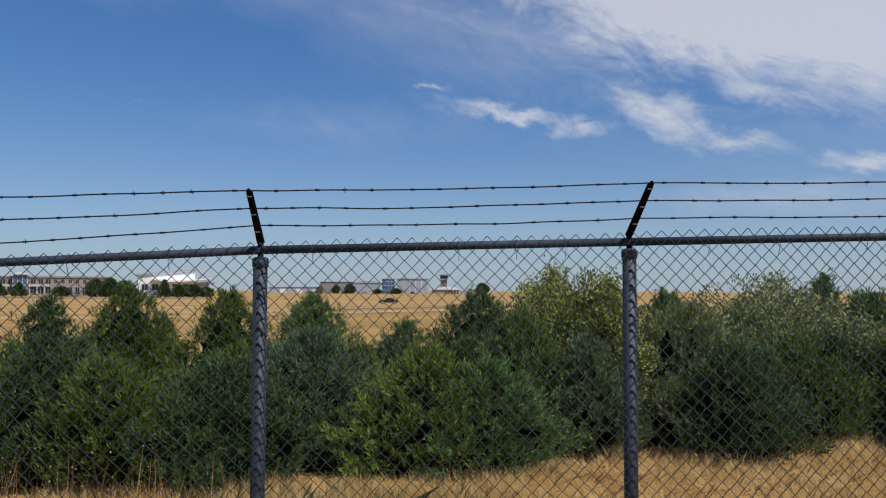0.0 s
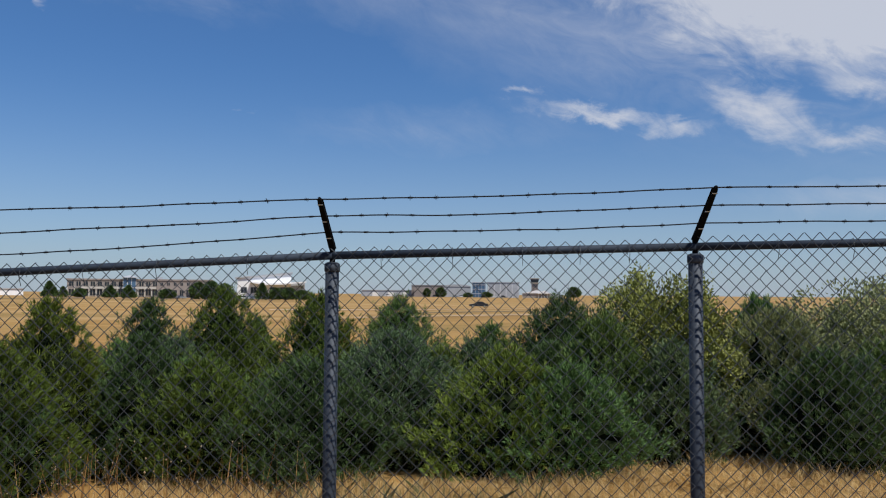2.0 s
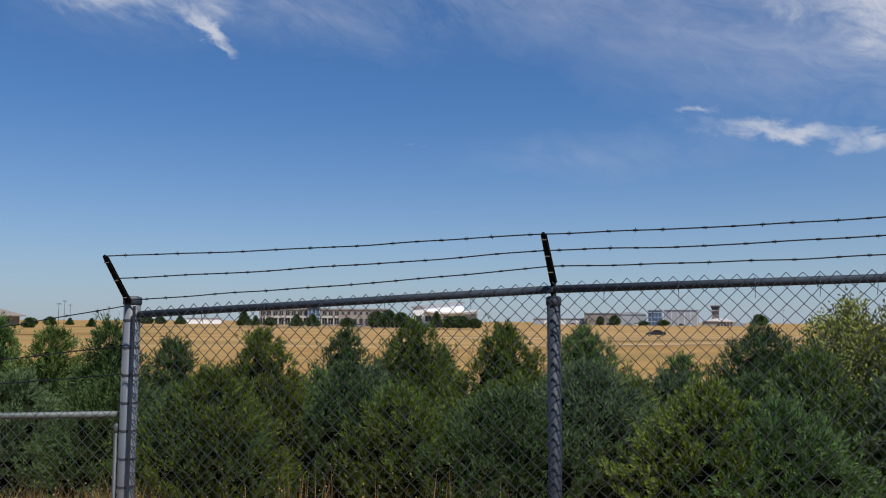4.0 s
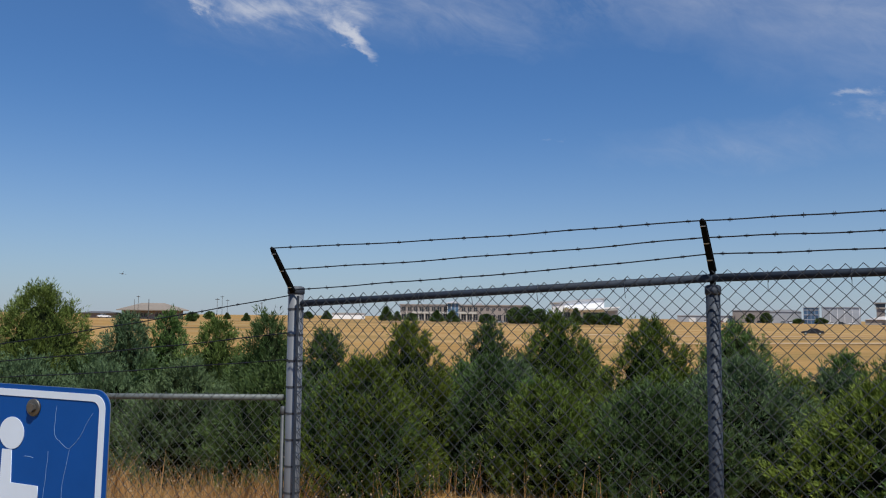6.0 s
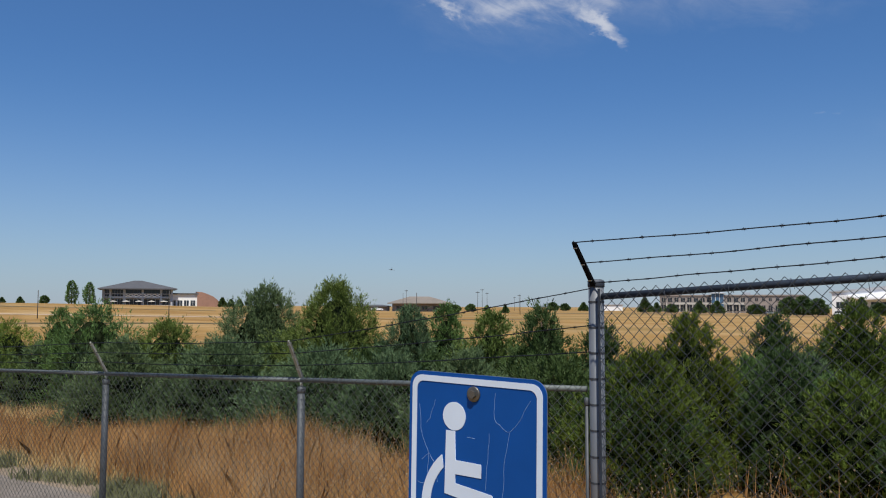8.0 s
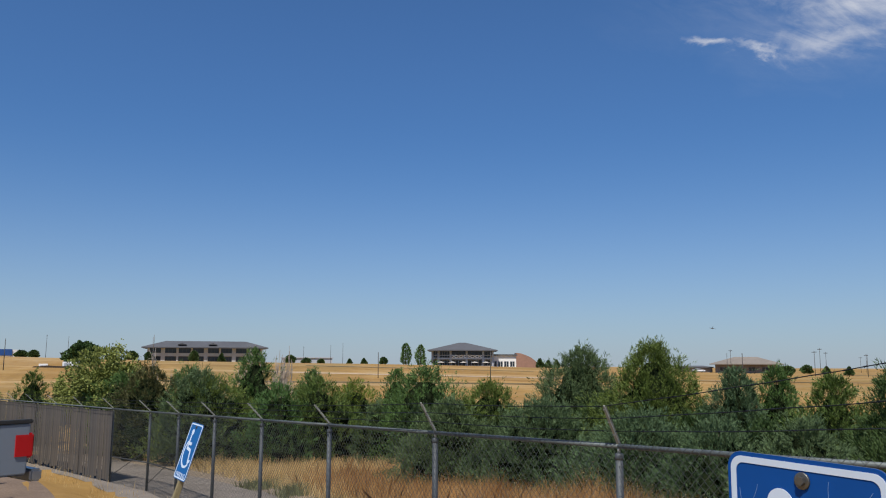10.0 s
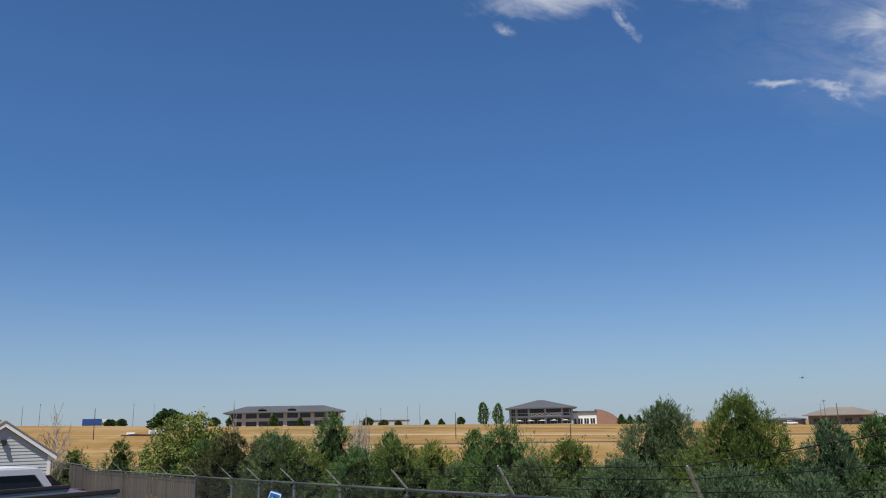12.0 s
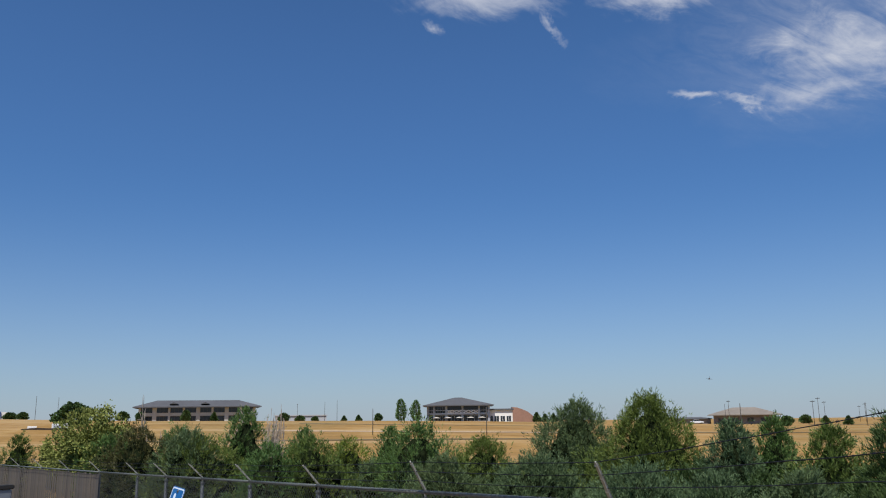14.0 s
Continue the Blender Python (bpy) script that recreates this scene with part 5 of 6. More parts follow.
def white_hangar():
    t = thing("white_hangar", facing(-129.2, 357.4, 0.2), "white metal hangar with a swept canopy roof", "hangar")
    part("wall", prism([(-16, -3), (8.5, -3), (8.5, 9.0), (4, 9.4), (-16, 6.9)], 4, 26), M_METALWHITE, t)
    part("roof", prism([(-17, 6.9), (9.3, 9.5), (9.3, 10.1), (-17, 7.5)], 3.2, 27), M_HANGAR, t)
    part("canopy", prism([(-10, 5.0), (-4, 3.9), (4, 4.1), (15.5, 5.3), (15.5, 5.7), (4, 4.9), (-4, 4.8), (-10, 5.5)], -3, 4.2), M_METALWHITE, t)
    part("wing", boxm(8.5, 5, -3, 15, 22, 5.2), M_HANGAR, t)
    for i in range(5):
        window(t, -13 + i * 4.4, 0.3, 2.6, 2.6, 4.0, frame_mat=M_HANGAR)


def airport_row():
    def hall(x, y, w, d, h, mat, label, roof=None, name="hangar"):
        t = thing(name, facing(x + 2.4, y), label, "hangar" if name == "hangar" else "building")
        part("wall", boxm(-w / 2, 0, -0.8, w / 2, d, h), mat, t)
        if roof == "flat":
            part("roof", boxm(-w / 2 - 0.5, -0.5, h, w / 2 + 0.5, d + 0.5, h + 0.5), M_HANGAR, t)
        elif roof == "gable":
            part("roof", prism([(-w / 2 - 0.8, h), (w / 2 + 0.8, h), (0, h + w * 0.11)], -0.8, d), M_METALWHITE, t)
        elif roof == "arch":
            part("roof", prism([(w / 2 * math.cos(a), h + 0.085 * w * math.sin(a)) for a in [math.pi * k / 12 for k in range(13)]], -0.4, d), M_HANGAR, t)
        return t

    a = hall(-136.0, 635.4, 41, 20, 4.6, M_HANGAR, "long low grey hangar with pale doors", "flat")
    for i in range(6):
        part("door", boxm(-18 + i * 6.2, -0.3, -0.5, -13.2 + i * 6.2, 0.05, 3.3), M_TRIM if i % 2 else M_HANGAR, a)
    b = hall(-102, 631.5, 26, 30, 9.0, M_STONE, "brown stone-fronted hangar with a stepped front", "flat")
    part("step", boxm(-11, -2, -0.5, 4, 0, 6.2), M_STONE, b)
    for i in range(5):
        window(b, -9 + i * 4, 2.4, 2.6, 2.2, 0.0, frame_mat=M_STONE)
    hall(-79.0, 634.8, 22, 35, 8.2, M_HANGAR, "pale grey arched metal hangar", "arch")
    g = hall(-59.8, 617.0, 10.2, 16, 11.2, M_BLUEGLASS, "square blue glass office block", "flat", "glass_office")
    for k in range(5):
        part("mullion", boxm(-5.1 + k * 2.4, -0.2, -0.5, -4.85 + k * 2.4, 0.02, 11.2), M_HANGAR, g)
    for k in range(3):
        part("floor_band", boxm(-5.1, -0.25, 2.6 + 3.4 * k, 5.1, 0.03, 3.1 + 3.4 * k), M_HANGAR, g)
    w = hall(-42.3, 638.2, 25, 34, 11.8, M_HANGAR, "large pale grey metal hangar", "flat")
    for k in range(6):
        part("panel_rib", boxm(-12 + k * 4.7, -0.25, 0, -11.7 + k * 4.7, 0.02, 11.5), M_METALWHITE, w)
    t = hall(-15.5, 619.8, 22, 18, 3.6, M_STUCCO, "low terminal with a bright white gable roof", "gable", "terminal")
    for k in range(5):
        part("porch_column", boxm(1.2 + k * 2.2, -2.2, -0.5, 1.7 + k * 2.2, -1.7, 3.6), M_TRIM, t)
    part("porch_roof", prism([(0.4, 3.4), (11, 3.4), (5.7, 5.8)], -3, 1), M_METALWHITE, t)
    part("side_wing", boxm(11, 1, -0.5, 19, 12, 2.6), M_HANGAR, t)
    # control tower
    c = thing("control_tower", facing(-15.4, 649.6), "square control tower with a dark glazed cab", "control tower")
    part("shaft", boxm(-2.6, -2.6, -0.5, 2.6, 2.6, 11.5), M_STONE, c)
    part("gallery", boxm(-3.6, -3.6, 11.5, 3.6, 3.6, 12.2), M_STUCCO, c)
    cab = part("cab", prism([(-2.7, 12.2), (2.7, 12.2), (3.4, 15.0), (-3.4, 15.0)], -3, 3), M_GLASS, c, "dark glazed cab")
    part("cab_roof", boxm(-3.8, -3.8, 15.0, 3.8, 3.8, 15.7), M_STONE, cab)
    v, f = tube_data([(0, 0, 15.6), (0, 0, 18.2)], 0.12, 6)
    part("mast", mesh_of("mast", v, f, M_DARKPOLE), None, c)
    # bright low sheds further west
    s = hall(-300, 400, 20, 14, 3.4, M_METALWHITE, "low bright white shed on the far edge of the field", "flat", "far_shed")
    s2 = hall(-340, 60, 26, 12, 2.4, M_HANGAR, "long low white building behind the prairie", "flat", "far_shed")
    s2.matrix_basis = facing(-420, 75, 2.6)


def blue_store():
    t = thing("blue_fronted_store", facing(-375.5, -58.8, 4.4), "low white store with a broad blue fascia", "building")
    part("wall", boxm(-4.2, 0, -3, 5.4, 10, 3.1), M_TRIM, t)
    part("fascia", boxm(-4.3, -0.6, 0.7, 3.2, 0, 3.3), plain("blue_fascia", (0.015, 0.07, 0.25), 0.5), t)
    for k in range(4):
        window(t, -3.2 + k * 2.0, -1.0, 1.3, 1.2, 0.0)


clubhouse()
office_west()
ranch_house()
business_park()
white_hangar()
airport_row()
blue_store()


def container(x, y, z, w, h, label):
    t = thing("container", facing(x, y, z), label, "container")
    part("body", boxm(-w / 2, 0, 0, w / 2, 2.4, h, bevel=0.04), M_METALWHITE, t)
    part("door", boxm(-w / 2 + 0.3, -0.05, 0.1, -w / 2 + 1.4, 0.02, h - 0.3), M_HANGAR, t)
    part("skid", boxm(-w / 2, 0.2, -1.2, w / 2, 2.2, 0.02), M_DARKPOLE, t)


container(-169.5, -15.1, 0.7, 2.9, 1.4, "white site container on the prairie")
def soil_heap():
    t = thing("soil_heap", facing(-166.5, -17.0), "long low heap of dark dug soil on the prairie", "soil")
    part("mound", prism([(-4.8, -0.6), (4.6, -0.6), (4.2, 0.15), (2.6, 0.42), (0.4, 0.30), (-1.8, 0.45), (-4.2, 0.25)], 0, 2.5, 0.08), M_SOIL, t)


soil_heap()
container(-171.0, -20.0, 0.7, 1.6, 1.0, "small white site box on the prairie")


def utility_pole(x, y, h, r=0.13, arms=False):
    t = thing("utility_pole", pose(x, y, ground_z(x, y)), "dark slender utility pole on the prairie", "pole", "utility poles")
    v, f = tube_data([(0, 0, -0.3), (0, 0, h)], [r, r * 0.75], 7)
    part("shaft", mesh_of("shaft", v, f, M_DARKPOLE, True), None, t)
    if arms:
        part("crossarm", boxm(-0.9, -0.06, h - 0.5, 0.9, 0.06, h - 0.32), M_DARKPOLE, t)


for x, y, h, arms in ((-119.8, 50.6, 4.6, False), (-150.0, -23.5, 5.2, False), (-99.8, 83.3, 4.9, False), (-135.3, 36.2, 4.4, False), (-232.3, 189.7, 8.2, True), (-186.0, 181.6, 7.4, True), (-213.4, 210.8, 8.8, True), (-176.2, 191.1, 6.6, False), (-341.7, 76.3, 9.0, False), (-342.2, 71.1, 8.2, False), (-345, 60, 7.5, True), (-260, 172, 8.0, True), (-280, 150, 7.2, False), (-230, 230, 7.8, True), (-240, 260, 7.4, True), (-350, -40, 9.5, True), (-348, -32, 9.0, False), (-352, -75, 9.5, True), (-355, -82, 9.0, False), (10, 560, 11, False), (32, 640, 12, True), (-280, 300, 7, True), (-210, 170, 6.5, False)):
    utility_pole(x, y, h, 0.085 if math.hypot(x, y) > 160 else 0.075, arms)


def far_tree(x, y, h, w, style, conic=0.4):
    """A tree far off: trunk and a ragged crown of leaf clumps."""
    tree_count[0] += 1
    rng = np.random.default_rng(2000 + tree_count[0])
    kind = "poplar" if conic < 0 else "pine" if conic > 0.6 else "shade tree"
    t = thing("far_tree", pose(x, y, ground_z(x, y)), f"dark {kind} standing far off on the dry prairie", "tree", "far trees")
    if math.hypot(x, y) > 280 and conic > 0:
        h, w = h * 0.8, w * 0.75
    n = 1700
    q = rng.beta(1.2, 1.3, n)
    lim = np.interp(q, [0, 0.15, 0.45, 0.8, 1], [0.55, 0.95, 1.0, 0.7, 0.15] if conic <= 0.6 else [0.8, 1.0, 0.7, 0.32, 0.05])
    a = rng.uniform(0, 2 * np.pi, n)
    lump = 1 + 0.22 * np.sin(a * 3 + q * 7 + rng.uniform(0, 6))
    r = w / 2 * lim * lump * rng.uniform(0.55, 1.05, n)
    pos = np.column_stack((np.cos(a) * r, np.sin(a) * r, (0.02 + 0.96 * q) * h))
    way = unit(np.column_stack((np.cos(a), np.sin(a), np.full(n, 0.7))) + rng.normal(0, 0.5, (n, 3)))
    v, f = leaves(rng, pos, way, rng.uniform(0.065, 0.14, n) * (w + 1.0), rng.uniform(0.026, 0.052, n) * (w + 1.0))
    part("crown", big_mesh("crown", v, f, LEAF[style]), None, t)
    v, f = tube_data([(0, 0, -0.2), (0, 0, h * 0.5), (0, 0, h * 0.9)], [0.03 * h, 0.02 * h, 0.005 * h], 6)
    part("trunk", mesh_of("trunk", v, f, M_BARK, True), None, t)


far_tree(-334.7, 102.5, 9.4, 4.2, 0, -1)
far_tree(-332.8, 108.6, 8.8, 4.0, 0, -1)
far_tree(-189.6, -14.6, 4.8, 6.4, 9)
for x, y, h, w, c in ((-317, 158, 5.0, 4, 0.8), (-315, 161, 4.2, 3.4, 0.8), (-313, 164, 4.6, 3.2, 0.8), (-190.1, 281.7, 7.5, 6, 0.8), (-186, 284, 5, 4, 0.8), (-181, 287, 4.2, 5, 0.3), (-172, 293, 6.0, 6, 0.8), (-166, 296, 6.2, 6, 0.8), (-157, 310, 4.6, 7, 0.3),
                      (-146, 316, 8.5, 8, 0.3), (-142.1, 319.6, 9.5, 8, 0.3), (-137, 321, 8.0, 8, 0.3), (-119.4, 318.1, 8.6, 6, 0.8), (-114, 320, 6.0, 6, 0.3), (-109.1, 321.8, 6.2, 7, 0.3), (-104, 323, 5.0, 6, 0.3), (-83.8, 594.0, 9, 8, 0.3), (-94, 592, 8, 6, 0.3), (-50, 600, 5, 8, 0.3), (-64, 598, 4, 7, 0.3), (15.5, 639.7, 10.5, 11, 0.2),
                      (-232, 215, 3.2, 3.4, 0.3), (-228, 219, 3.6, 4.0, 0.3), (-265, 185, 5.0, 5.0, 0.3), (-196, 205, 3.4, 3.0, 0.8), (-190, 175, 2.8, 2.6, 0.3), (-335, 84, 3.2, 3, 0.8), (-336, 78, 3.0, 2.6, 0.8), (-333, 92, 4.0, 3.4, 0.3), (-337, 66, 2.6, 3, 0.3), (-338, 60, 3.0, 4, 0.3), (-330, 52, 4.2, 4.4, 0.3),
                      (-325, -8, 4.2, 4.4, 0.3), (-318, 14, 5.0, 3.6, 0.3), (-317, 24, 4.2, 3.0, 0.8), (-315, -2, 4.0, 3.0, 0.3), (-300, -38, 3.0, 3.5, 0.3), (-302, -42, 2.8, 4, 0.3), (-345, -90, 5, 6, 0.3), (-280, 330, 5.5, 6, 0.3), (-262, 318, 4.5, 5.0, 0.3), (-236, 300, 5.0, 5.0, 0.8), (-300, 380, 3.6, 4, 0.3), (-240, 240, 3.2, 3.2, 0.8)):
    far_tree(x, y, h, w * 1.2, 9, c)


# ---- vehicles ----
def wheel(parent, x, y, r=0.36):
    v, f = tube_data([(x, y - 0.11, r), (x, y - 0.09, r), (x, y + 0.09, r), (x, y + 0.11, r)], [r * 0.86, r, r, r * 0.86], 18)
    w = part("wheel", mesh_of("wheel", v, f, M_RUBBER, True), None, parent)
    v, f = tube_data([(x, y - 0.12, r), (x, y + 0.12, r)], r * 0.6, 14)
    part("rim", mesh_of("rim", v, f, M_ALU, True), None, w)


def car(m, paint, label, tall=False):
    """Small far car: body, glazed cabin, wheels."""
    t = thing("car", m, label, "car", "parked cars")
    h = 1.75 if tall else 1.45
    body = [(-2.2, 0.35), (2.2, 0.35), (2.25, 0.75), (1.2, 0.95), (-2.1, 0.98), (-2.25, 0.8)]
    part("body", prism(body, -0.88, 0.88, 0.06), paint, t)
    cabin = [(-2.0 if tall else -1.6, 0.96), (1.0, 0.94), (0.4, h - 0.06), (-1.7 if tall else -1.0, h - 0.06)]
    part("window", prism(cabin, -0.78, 0.78, 0.03), M_GLASS, t)
    part("roof", prism([(-1.75 if tall else -1.05, h - 0.08), (0.45, h - 0.08), (0.35, h), (-1.6 if tall else -0.95, h)], -0.76, 0.76, 0.02), paint, t)
    for x in (-1.4, 1.4):
        for y in (-0.8, 0.8):
            wheel(t, x, y, 0.33)
    return t


paints = (M_PAINT_WHITE, M_PAINT_GREY, M_PAINT_WHITE, M_PAINT_RED, M_PAINT_WHITE, M_PAINT_DARK)
names = ("white", "grey", "white", "red", "white", "dark")
for k, (x, y) in enumerate(((-160.5, 321), (-157.3, 323.5), (-151, 327), (-148, 328.5), (-145, 330), (-141, 332), (-128, 320), (-124, 322))):
    car(facing(x, y, None, 25 + 12 * (k % 3)), paints[k % 6], f"{names[k % 6]} car parked before the masonry office", k % 2 == 0)
for k, (x, y) in enumerate(((-131, 628), (-121, 628), (-98, 622), (-92, 622), (-86, 621), (-76, 618), (-70, 612), (-50, 612), (-44, 612), (-38, 611), (-32, 611))):
    car(facing(x, y, None, 15 * (k % 4)), paints[(k + 2) % 6], f"{names[(k + 2) % 6]} car parked along the hangars", k % 3 == 0)
car(facing(-17.5, 189.0, None, 180), M_PAINT_DARK, "dark car on the track across the prairie")
car(facing(-248, 188, None, 20), M_PAINT_WHITE, "white car parked before the low stone house")


def pickup(m, paint, label):
    """Full-size pickup: x forward, origin under the tailgate."""
    t = thing("pickup_truck", m, label, "truck", "parked trucks")
    for s in (-1, 1):
        side = [(0.05, 0.62), (2.25, 0.62), (2.25, 1.33), (0.02, 1.36)]
        y0, y1 = sorted((s * 0.98, s * 0.86))
        part("bed_side", prism(side, y0, y1, 0.02), paint, t)
        part("bed_rail", prism([(0.0, 1.355), (2.25, 1.325), (2.25, 1.385), (0.0, 1.415)], y0 - 0.015, y1 + 0.015, 0.012), M_RUBBER, t, "black plastic bed rail cap")
        ya, yb = sorted((s * 1.0, s * 0.84))
        part("tail_light", boxm(-0.03, ya, 0.86, 0.26, yb, 1.22, bevel=0.025), M_TAIL, t, "red tail light")
        part("front_wing", prism([(4.0, 0.6), (5.75, 0.6), (5.75, 1.05), (4.0, 1.15)], y0, y1, 0.03), paint, t)
    part("bed_floor", boxm(0.05, -0.88, 0.6, 2.25, 0.88, 0.75), M_RUBBER, t)
    gate = part("tailgate", boxm(-0.02, -0.84, 0.7, 0.06, 0.84, 1.34, bevel=0.02), paint, t)
    part("handle", boxm(-0.045, -0.12, 1.1, -0.015, 0.12, 1.17, bevel=0.008), M_RUBBER, gate)
    part("cab", prism([(2.25, 0.6), (4.1, 0.6), (4.2, 1.18), (3.55, 1.86), (2.5, 1.92), (2.3, 1.35)], -0.9, 0.9, 0.05), paint, t)
    for y0, y1 in ((-0.93, -0.88), (0.88, 0.93)):
        part("side_window", prism([(2.5, 1.33), (3.85, 1.28), (3.45, 1.76), (2.62, 1.8)], y0, y1, 0.01), M_GLASS, t)
    part("rear_window", prism([(2.27, 1.4), (2.33, 1.38), (2.5, 1.84), (2.44, 1.84)], -0.72, 0.72), M_GLASS, t)
    part("bonnet", prism([(4.0, 0.62), (5.7, 0.62), (5.72, 1.04), (4.1, 1.2)], -0.86, 0.86, 0.04), paint, t)
    part("bumper", boxm(-0.22, -0.92, 0.5, -0.04, 0.92, 0.68, bevel=0.03), M_ALU, t)
    for x in (1.15, 4.75):
        for y in (-0.85, 0.85):
            wheel(t, x, y, 0.4)


def wagon(m, paint, label):
    """Tall wagon with dark rear side glass: x forward, origin under the tail."""
    t = thing("wagon", m, label, "car", "parked trucks")
    part("body", prism([(0.0, 0.45), (4.7, 0.45), (4.75, 0.95), (3.6, 1.1), (0.08, 1.16), (-0.05, 0.9)], -0.93, 0.93, 0.06), paint, t)
    part("roof", prism([(0.02, 1.1), (0.2, 1.1), (0.62, 1.66), (2.3, 1.68), (3.4, 1.08), (3.6, 1.08), (2.4, 1.78), (0.55, 1.77)], -0.84, 0.84, 0.03), paint, t)
    for y0, y1 in ((-0.82, -0.76), (0.76, 0.82)):
        part("side_window", prism([(0.28, 1.14), (3.35, 1.1), (2.3, 1.67), (0.66, 1.65)], y0, y1), M_GLASS, t)
    part("rear_window", prism([(0.0, 1.14), (0.1, 1.14), (0.52, 1.68), (0.44, 1.68)], -0.7, 0.7), M_GLASS, t)
    for y in (-0.86, 0.86):
        part("tail_light", boxm(-0.06, y - 0.06, 0.9, 0.12, y + 0.06, 1.4, bevel=0.02), M_TAIL, t)
        for x in (0.95, 3.75):
            wheel(t, x, y * 0.98, 0.36)
    part("roof_bar", boxm(0.7, -0.8, 1.8, 2.2, -0.76, 1.85), M_RUBBER, t)


pickup(pose(-14.53, -2.52, ground_z(-14.3, -2.8), 0, 0, -58), M_PAINT_GREY, "blue-grey pickup truck with black bed rails")
wagon(pose(-18.55, -4.1, ground_z(-18.5, -4.5), 0, 0, -48), M_PAINT_WHITE, "white wagon with dark tinted side windows")
car(pose(-26.6, -6.75, ground_z(-26.6, -6.75), 0, 0, -45), M_PAINT_RED, "dark red car parked beside the shed")
pickup(pose(-24.6, -5.66, ground_z(-24.5, -5.3), 0, 0, -42), M_PAINT_RED, "dark red pickup truck beside the shed")


def shed():
    """Sided gable shed."""
    t = thing("shed", pose(-31.3, -8.0, -1.66, 0, 0, 109), "pale grey sided shed with white gable trim", "shed")
    w, eave, top = 1.46, 2.60, 3.62
    part("wall", prism([(-w, -0.1), (w, -0.1), (w, eave), (0, top), (-w, eave)], 0.03, 5.0), M_SIDING, t)
    z = 0.0
    while z < top - 0.12:
        half = w if z + 0.11 < eave else w * (top - z - 0.11) / (top - eave)
        bm = bmesh.new()
        v = [bm.verts.new(p) for p in ((-half, 0.03, z), (half, 0.03, z), (half, 0.012, z + 0.004), (-half, 0.012, z + 0.004), (-half, 0.028, z + 0.112), (half, 0.028, z + 0.112))]
        bm.faces.new((v[0], v[1], v[2], v[3]))
        bm.faces.new((v[3], v[2], v[5], v[4]))
        bm.faces.new((v[0], v[3], v[4]))
        bm.faces.new((v[1], v[5], v[2]))
        part("siding_board", bm, M_SIDING, t)
        z += 0.112
    for s in (-1, 1):
        edge = [(0, top + 0.02), (0, top + 0.16), (s * (w + 0.22), eave + 0.01), (s * (w + 0.22), eave - 0.13)]
        part("rake_board", prism(edge, -0.12, 0.0), M_TRIM, t)
        roof = [(0, top + 0.17), (0, top + 0.23), (s * (w + 0.26), eave + 0.06), (s * (w + 0.26), eave)]
        part("roof", prism(roof, -0.14, 5.2), M_ROOF_TAN, t)
        part("corner_trim", boxm(s * w - 0.05, -0.02, -0.1, s * w + 0.05, 0.05, eave), M_TRIM, t)
    lamp = part("lamp", boxm(-0.09, -0.12, top - 0.55, 0.09, 0.0, top - 0.42, bevel=0.02), M_RUBBER, t)
    part("lamp_head", boxm(-0.06, -0.2, top - 0.62, 0.06, -0.1, top - 0.5, bevel=0.02), M_RUBBER, lamp)


shed()


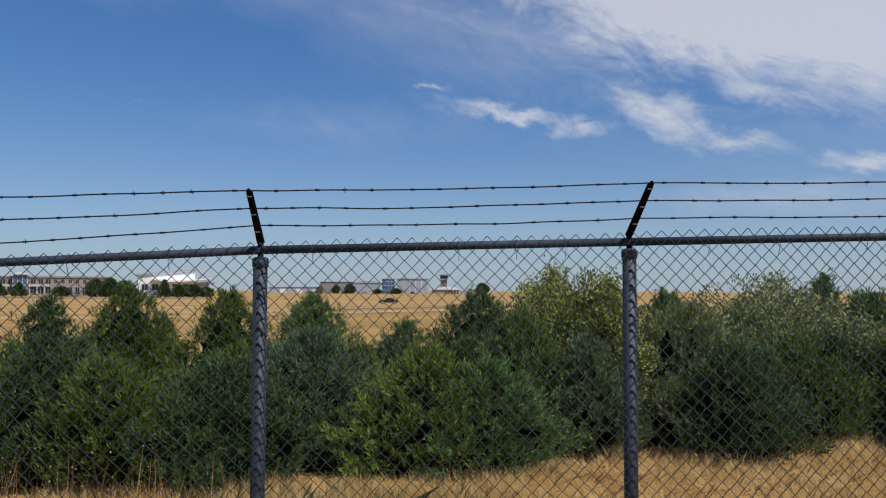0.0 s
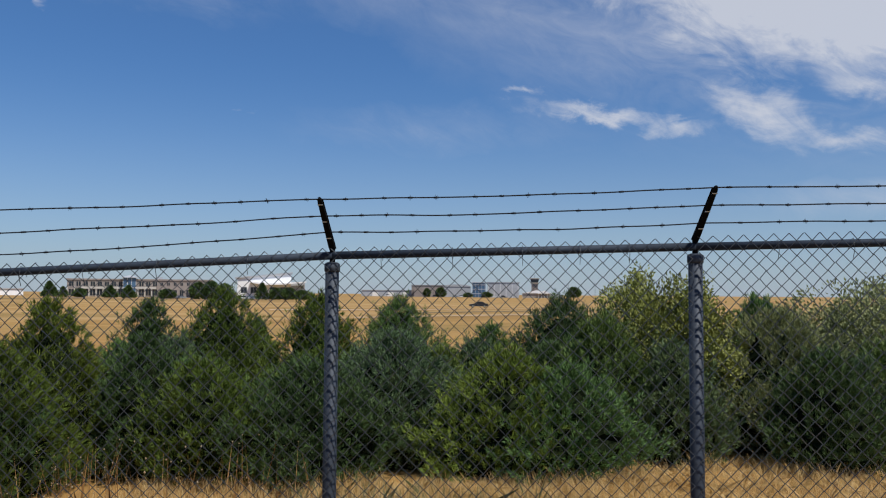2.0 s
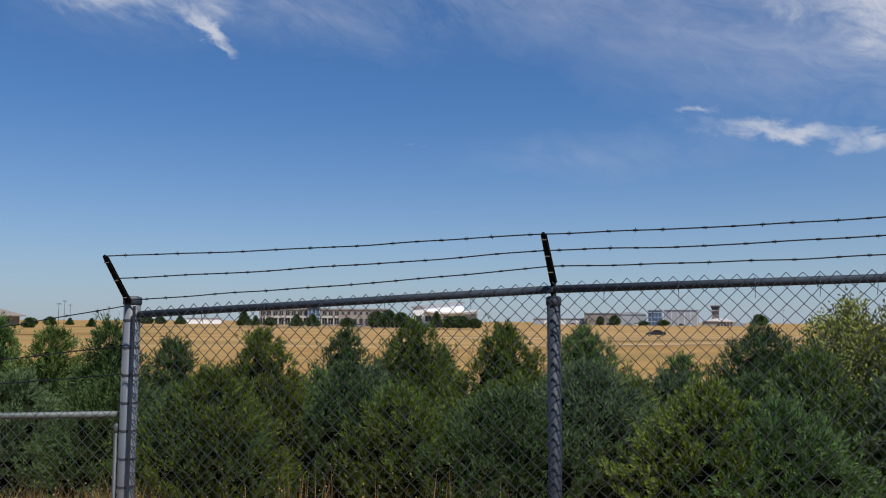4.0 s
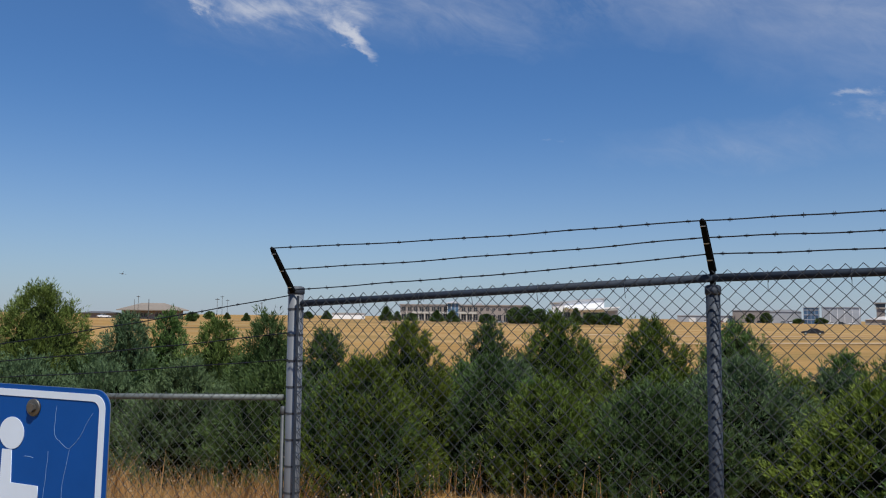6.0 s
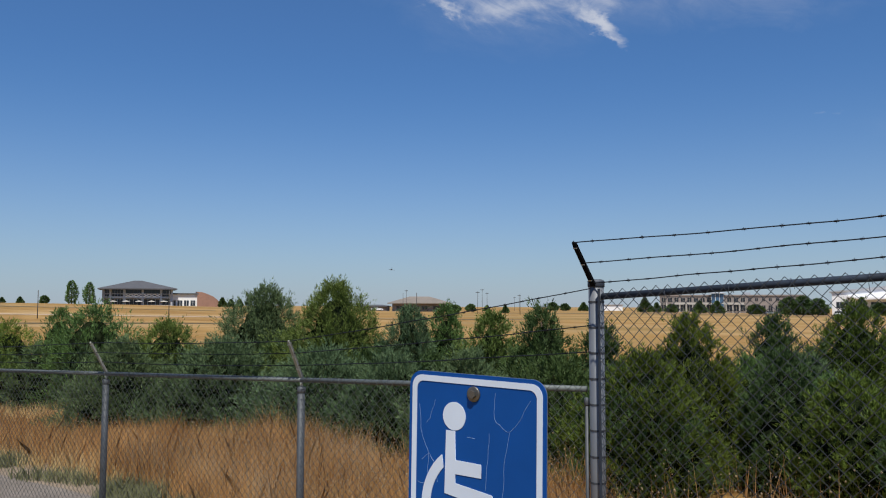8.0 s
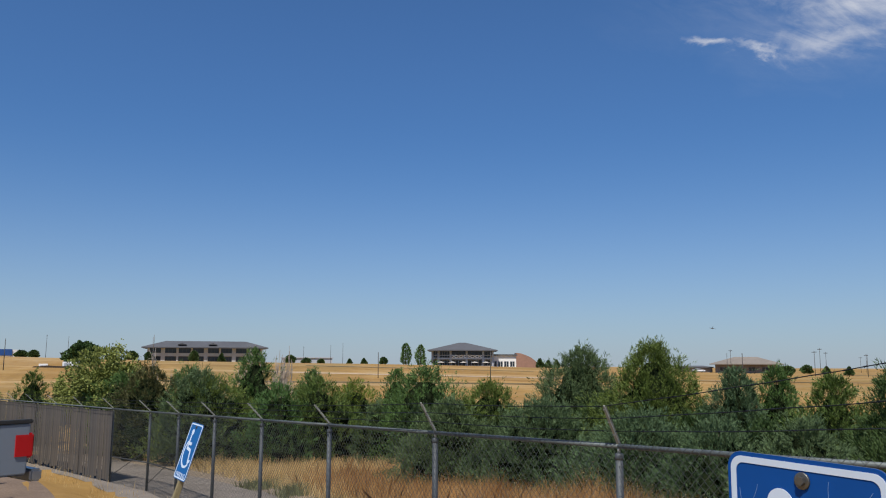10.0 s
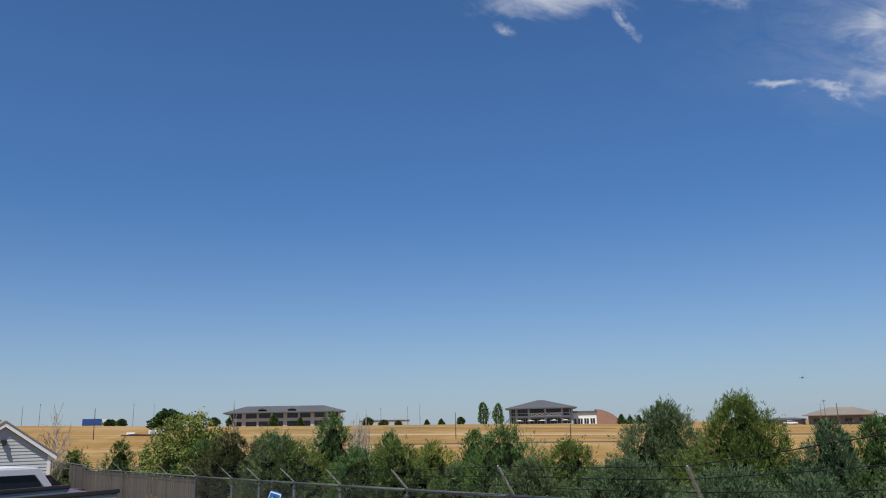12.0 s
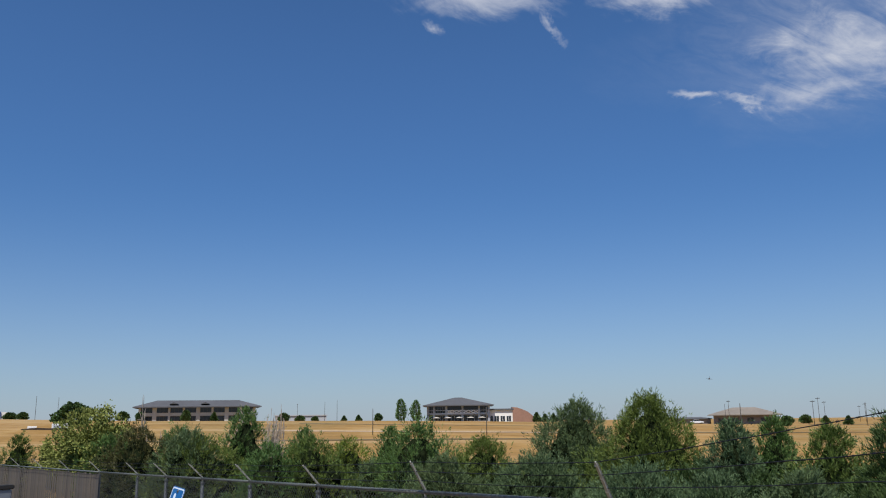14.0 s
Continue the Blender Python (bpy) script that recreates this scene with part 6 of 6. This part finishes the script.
def jet():
    t = thing("jet_aircraft", pose(-471.5, 371, 27.7, 8, 0, 150), "dark jet aircraft low in the sky", "aircraft")
    v, f = tube_data([(-2.4, 0, 0), (-1.8, 0, 0.1), (0.5, 0, 0.15), (2.2, 0, 0.05), (3.4, 0, 0)], [0.35, 0.5, 0.5, 0.35, 0.04], 8)
    part("fuselage", mesh_of("fuselage", v, f, M_JET, True), None, t)
    for s in (-1, 1):
        bm = bmesh.new()
        q = [(0.8, s * 0.3), (-1.0, s * 2.3), (-1.7, s * 2.3), (-1.5, s * 0.3)]
        a = [bm.verts.new((x, y, 0.05)) for x, y in q]
        b = [bm.verts.new((x, y, -0.05)) for x, y in q]
        bm.faces.new(a)
        bm.faces.new(list(reversed(b)))
        for i in range(4):
            bm.faces.new((a[i], b[i], b[(i + 1) % 4], a[(i + 1) % 4]))
        part("wing", bm, M_JET, t)
    part("tail_fin", prism([(-1.3, 0.4), (-2.4, 0.4), (-2.6, 1.7), (-2.1, 1.7)], -0.06, 0.06), M_JET, t)


jet()


# ---- tracks and swales across the prairie ----
def band(name, yaw0, yaw1, r0, r1, width, material, label):
    """A long band across the plain between two bearings (degrees to the left of north)."""
    pts = []
    n = 24
    for i in range(n + 1):
        s = i / n
        a, r = radians(yaw0 + (yaw1 - yaw0) * s), r0 + (r1 - r0) * s
        pts.append((-math.sin(a) * r, math.cos(a) * r))
    strip(name, pts, width, material, label, "track", 0.05, 6.0)


band("track_far", 20, -6, 150, 146, 5.0, M_TRACK, "pale dirt track across the dry prairie")
band("track_near", 14, -4, 92, 84, 3.2, M_TRACK, "pale dirt track through the near prairie")
band("swale", 12, -8, 120, 112, 6.0, M_SWALE, "dark grassy swale in the prairie")
band("swale_west", 92, 60, 120, 118, 4.0, M_SWALE, "dark grassy swale in the western prairie")
band("track_west", 84, 62, 170, 150, 5.0, M_TRACK, "pale dirt track in the western prairie")
band("swale_mid", 58, 40, 150, 170, 5.0, M_SWALE, "dark grassy ditch in the prairie")
band("verge_line", 46, 18, 285, 300, 9.0, M_SWALE, "dark verge before the masonry office")
band("swale_edge", 80, 64, 230, 225, 6.0, M_SWALE, "dark ditch below the clubhouse")
band("lot_far", 34, 20, 318, 345, 12.0, M_ROAD, "asphalt car park before the masonry office")
band("lot_airport", 16, 2, 610, 612, 14.0, M_ROAD, "asphalt apron along the hangars")
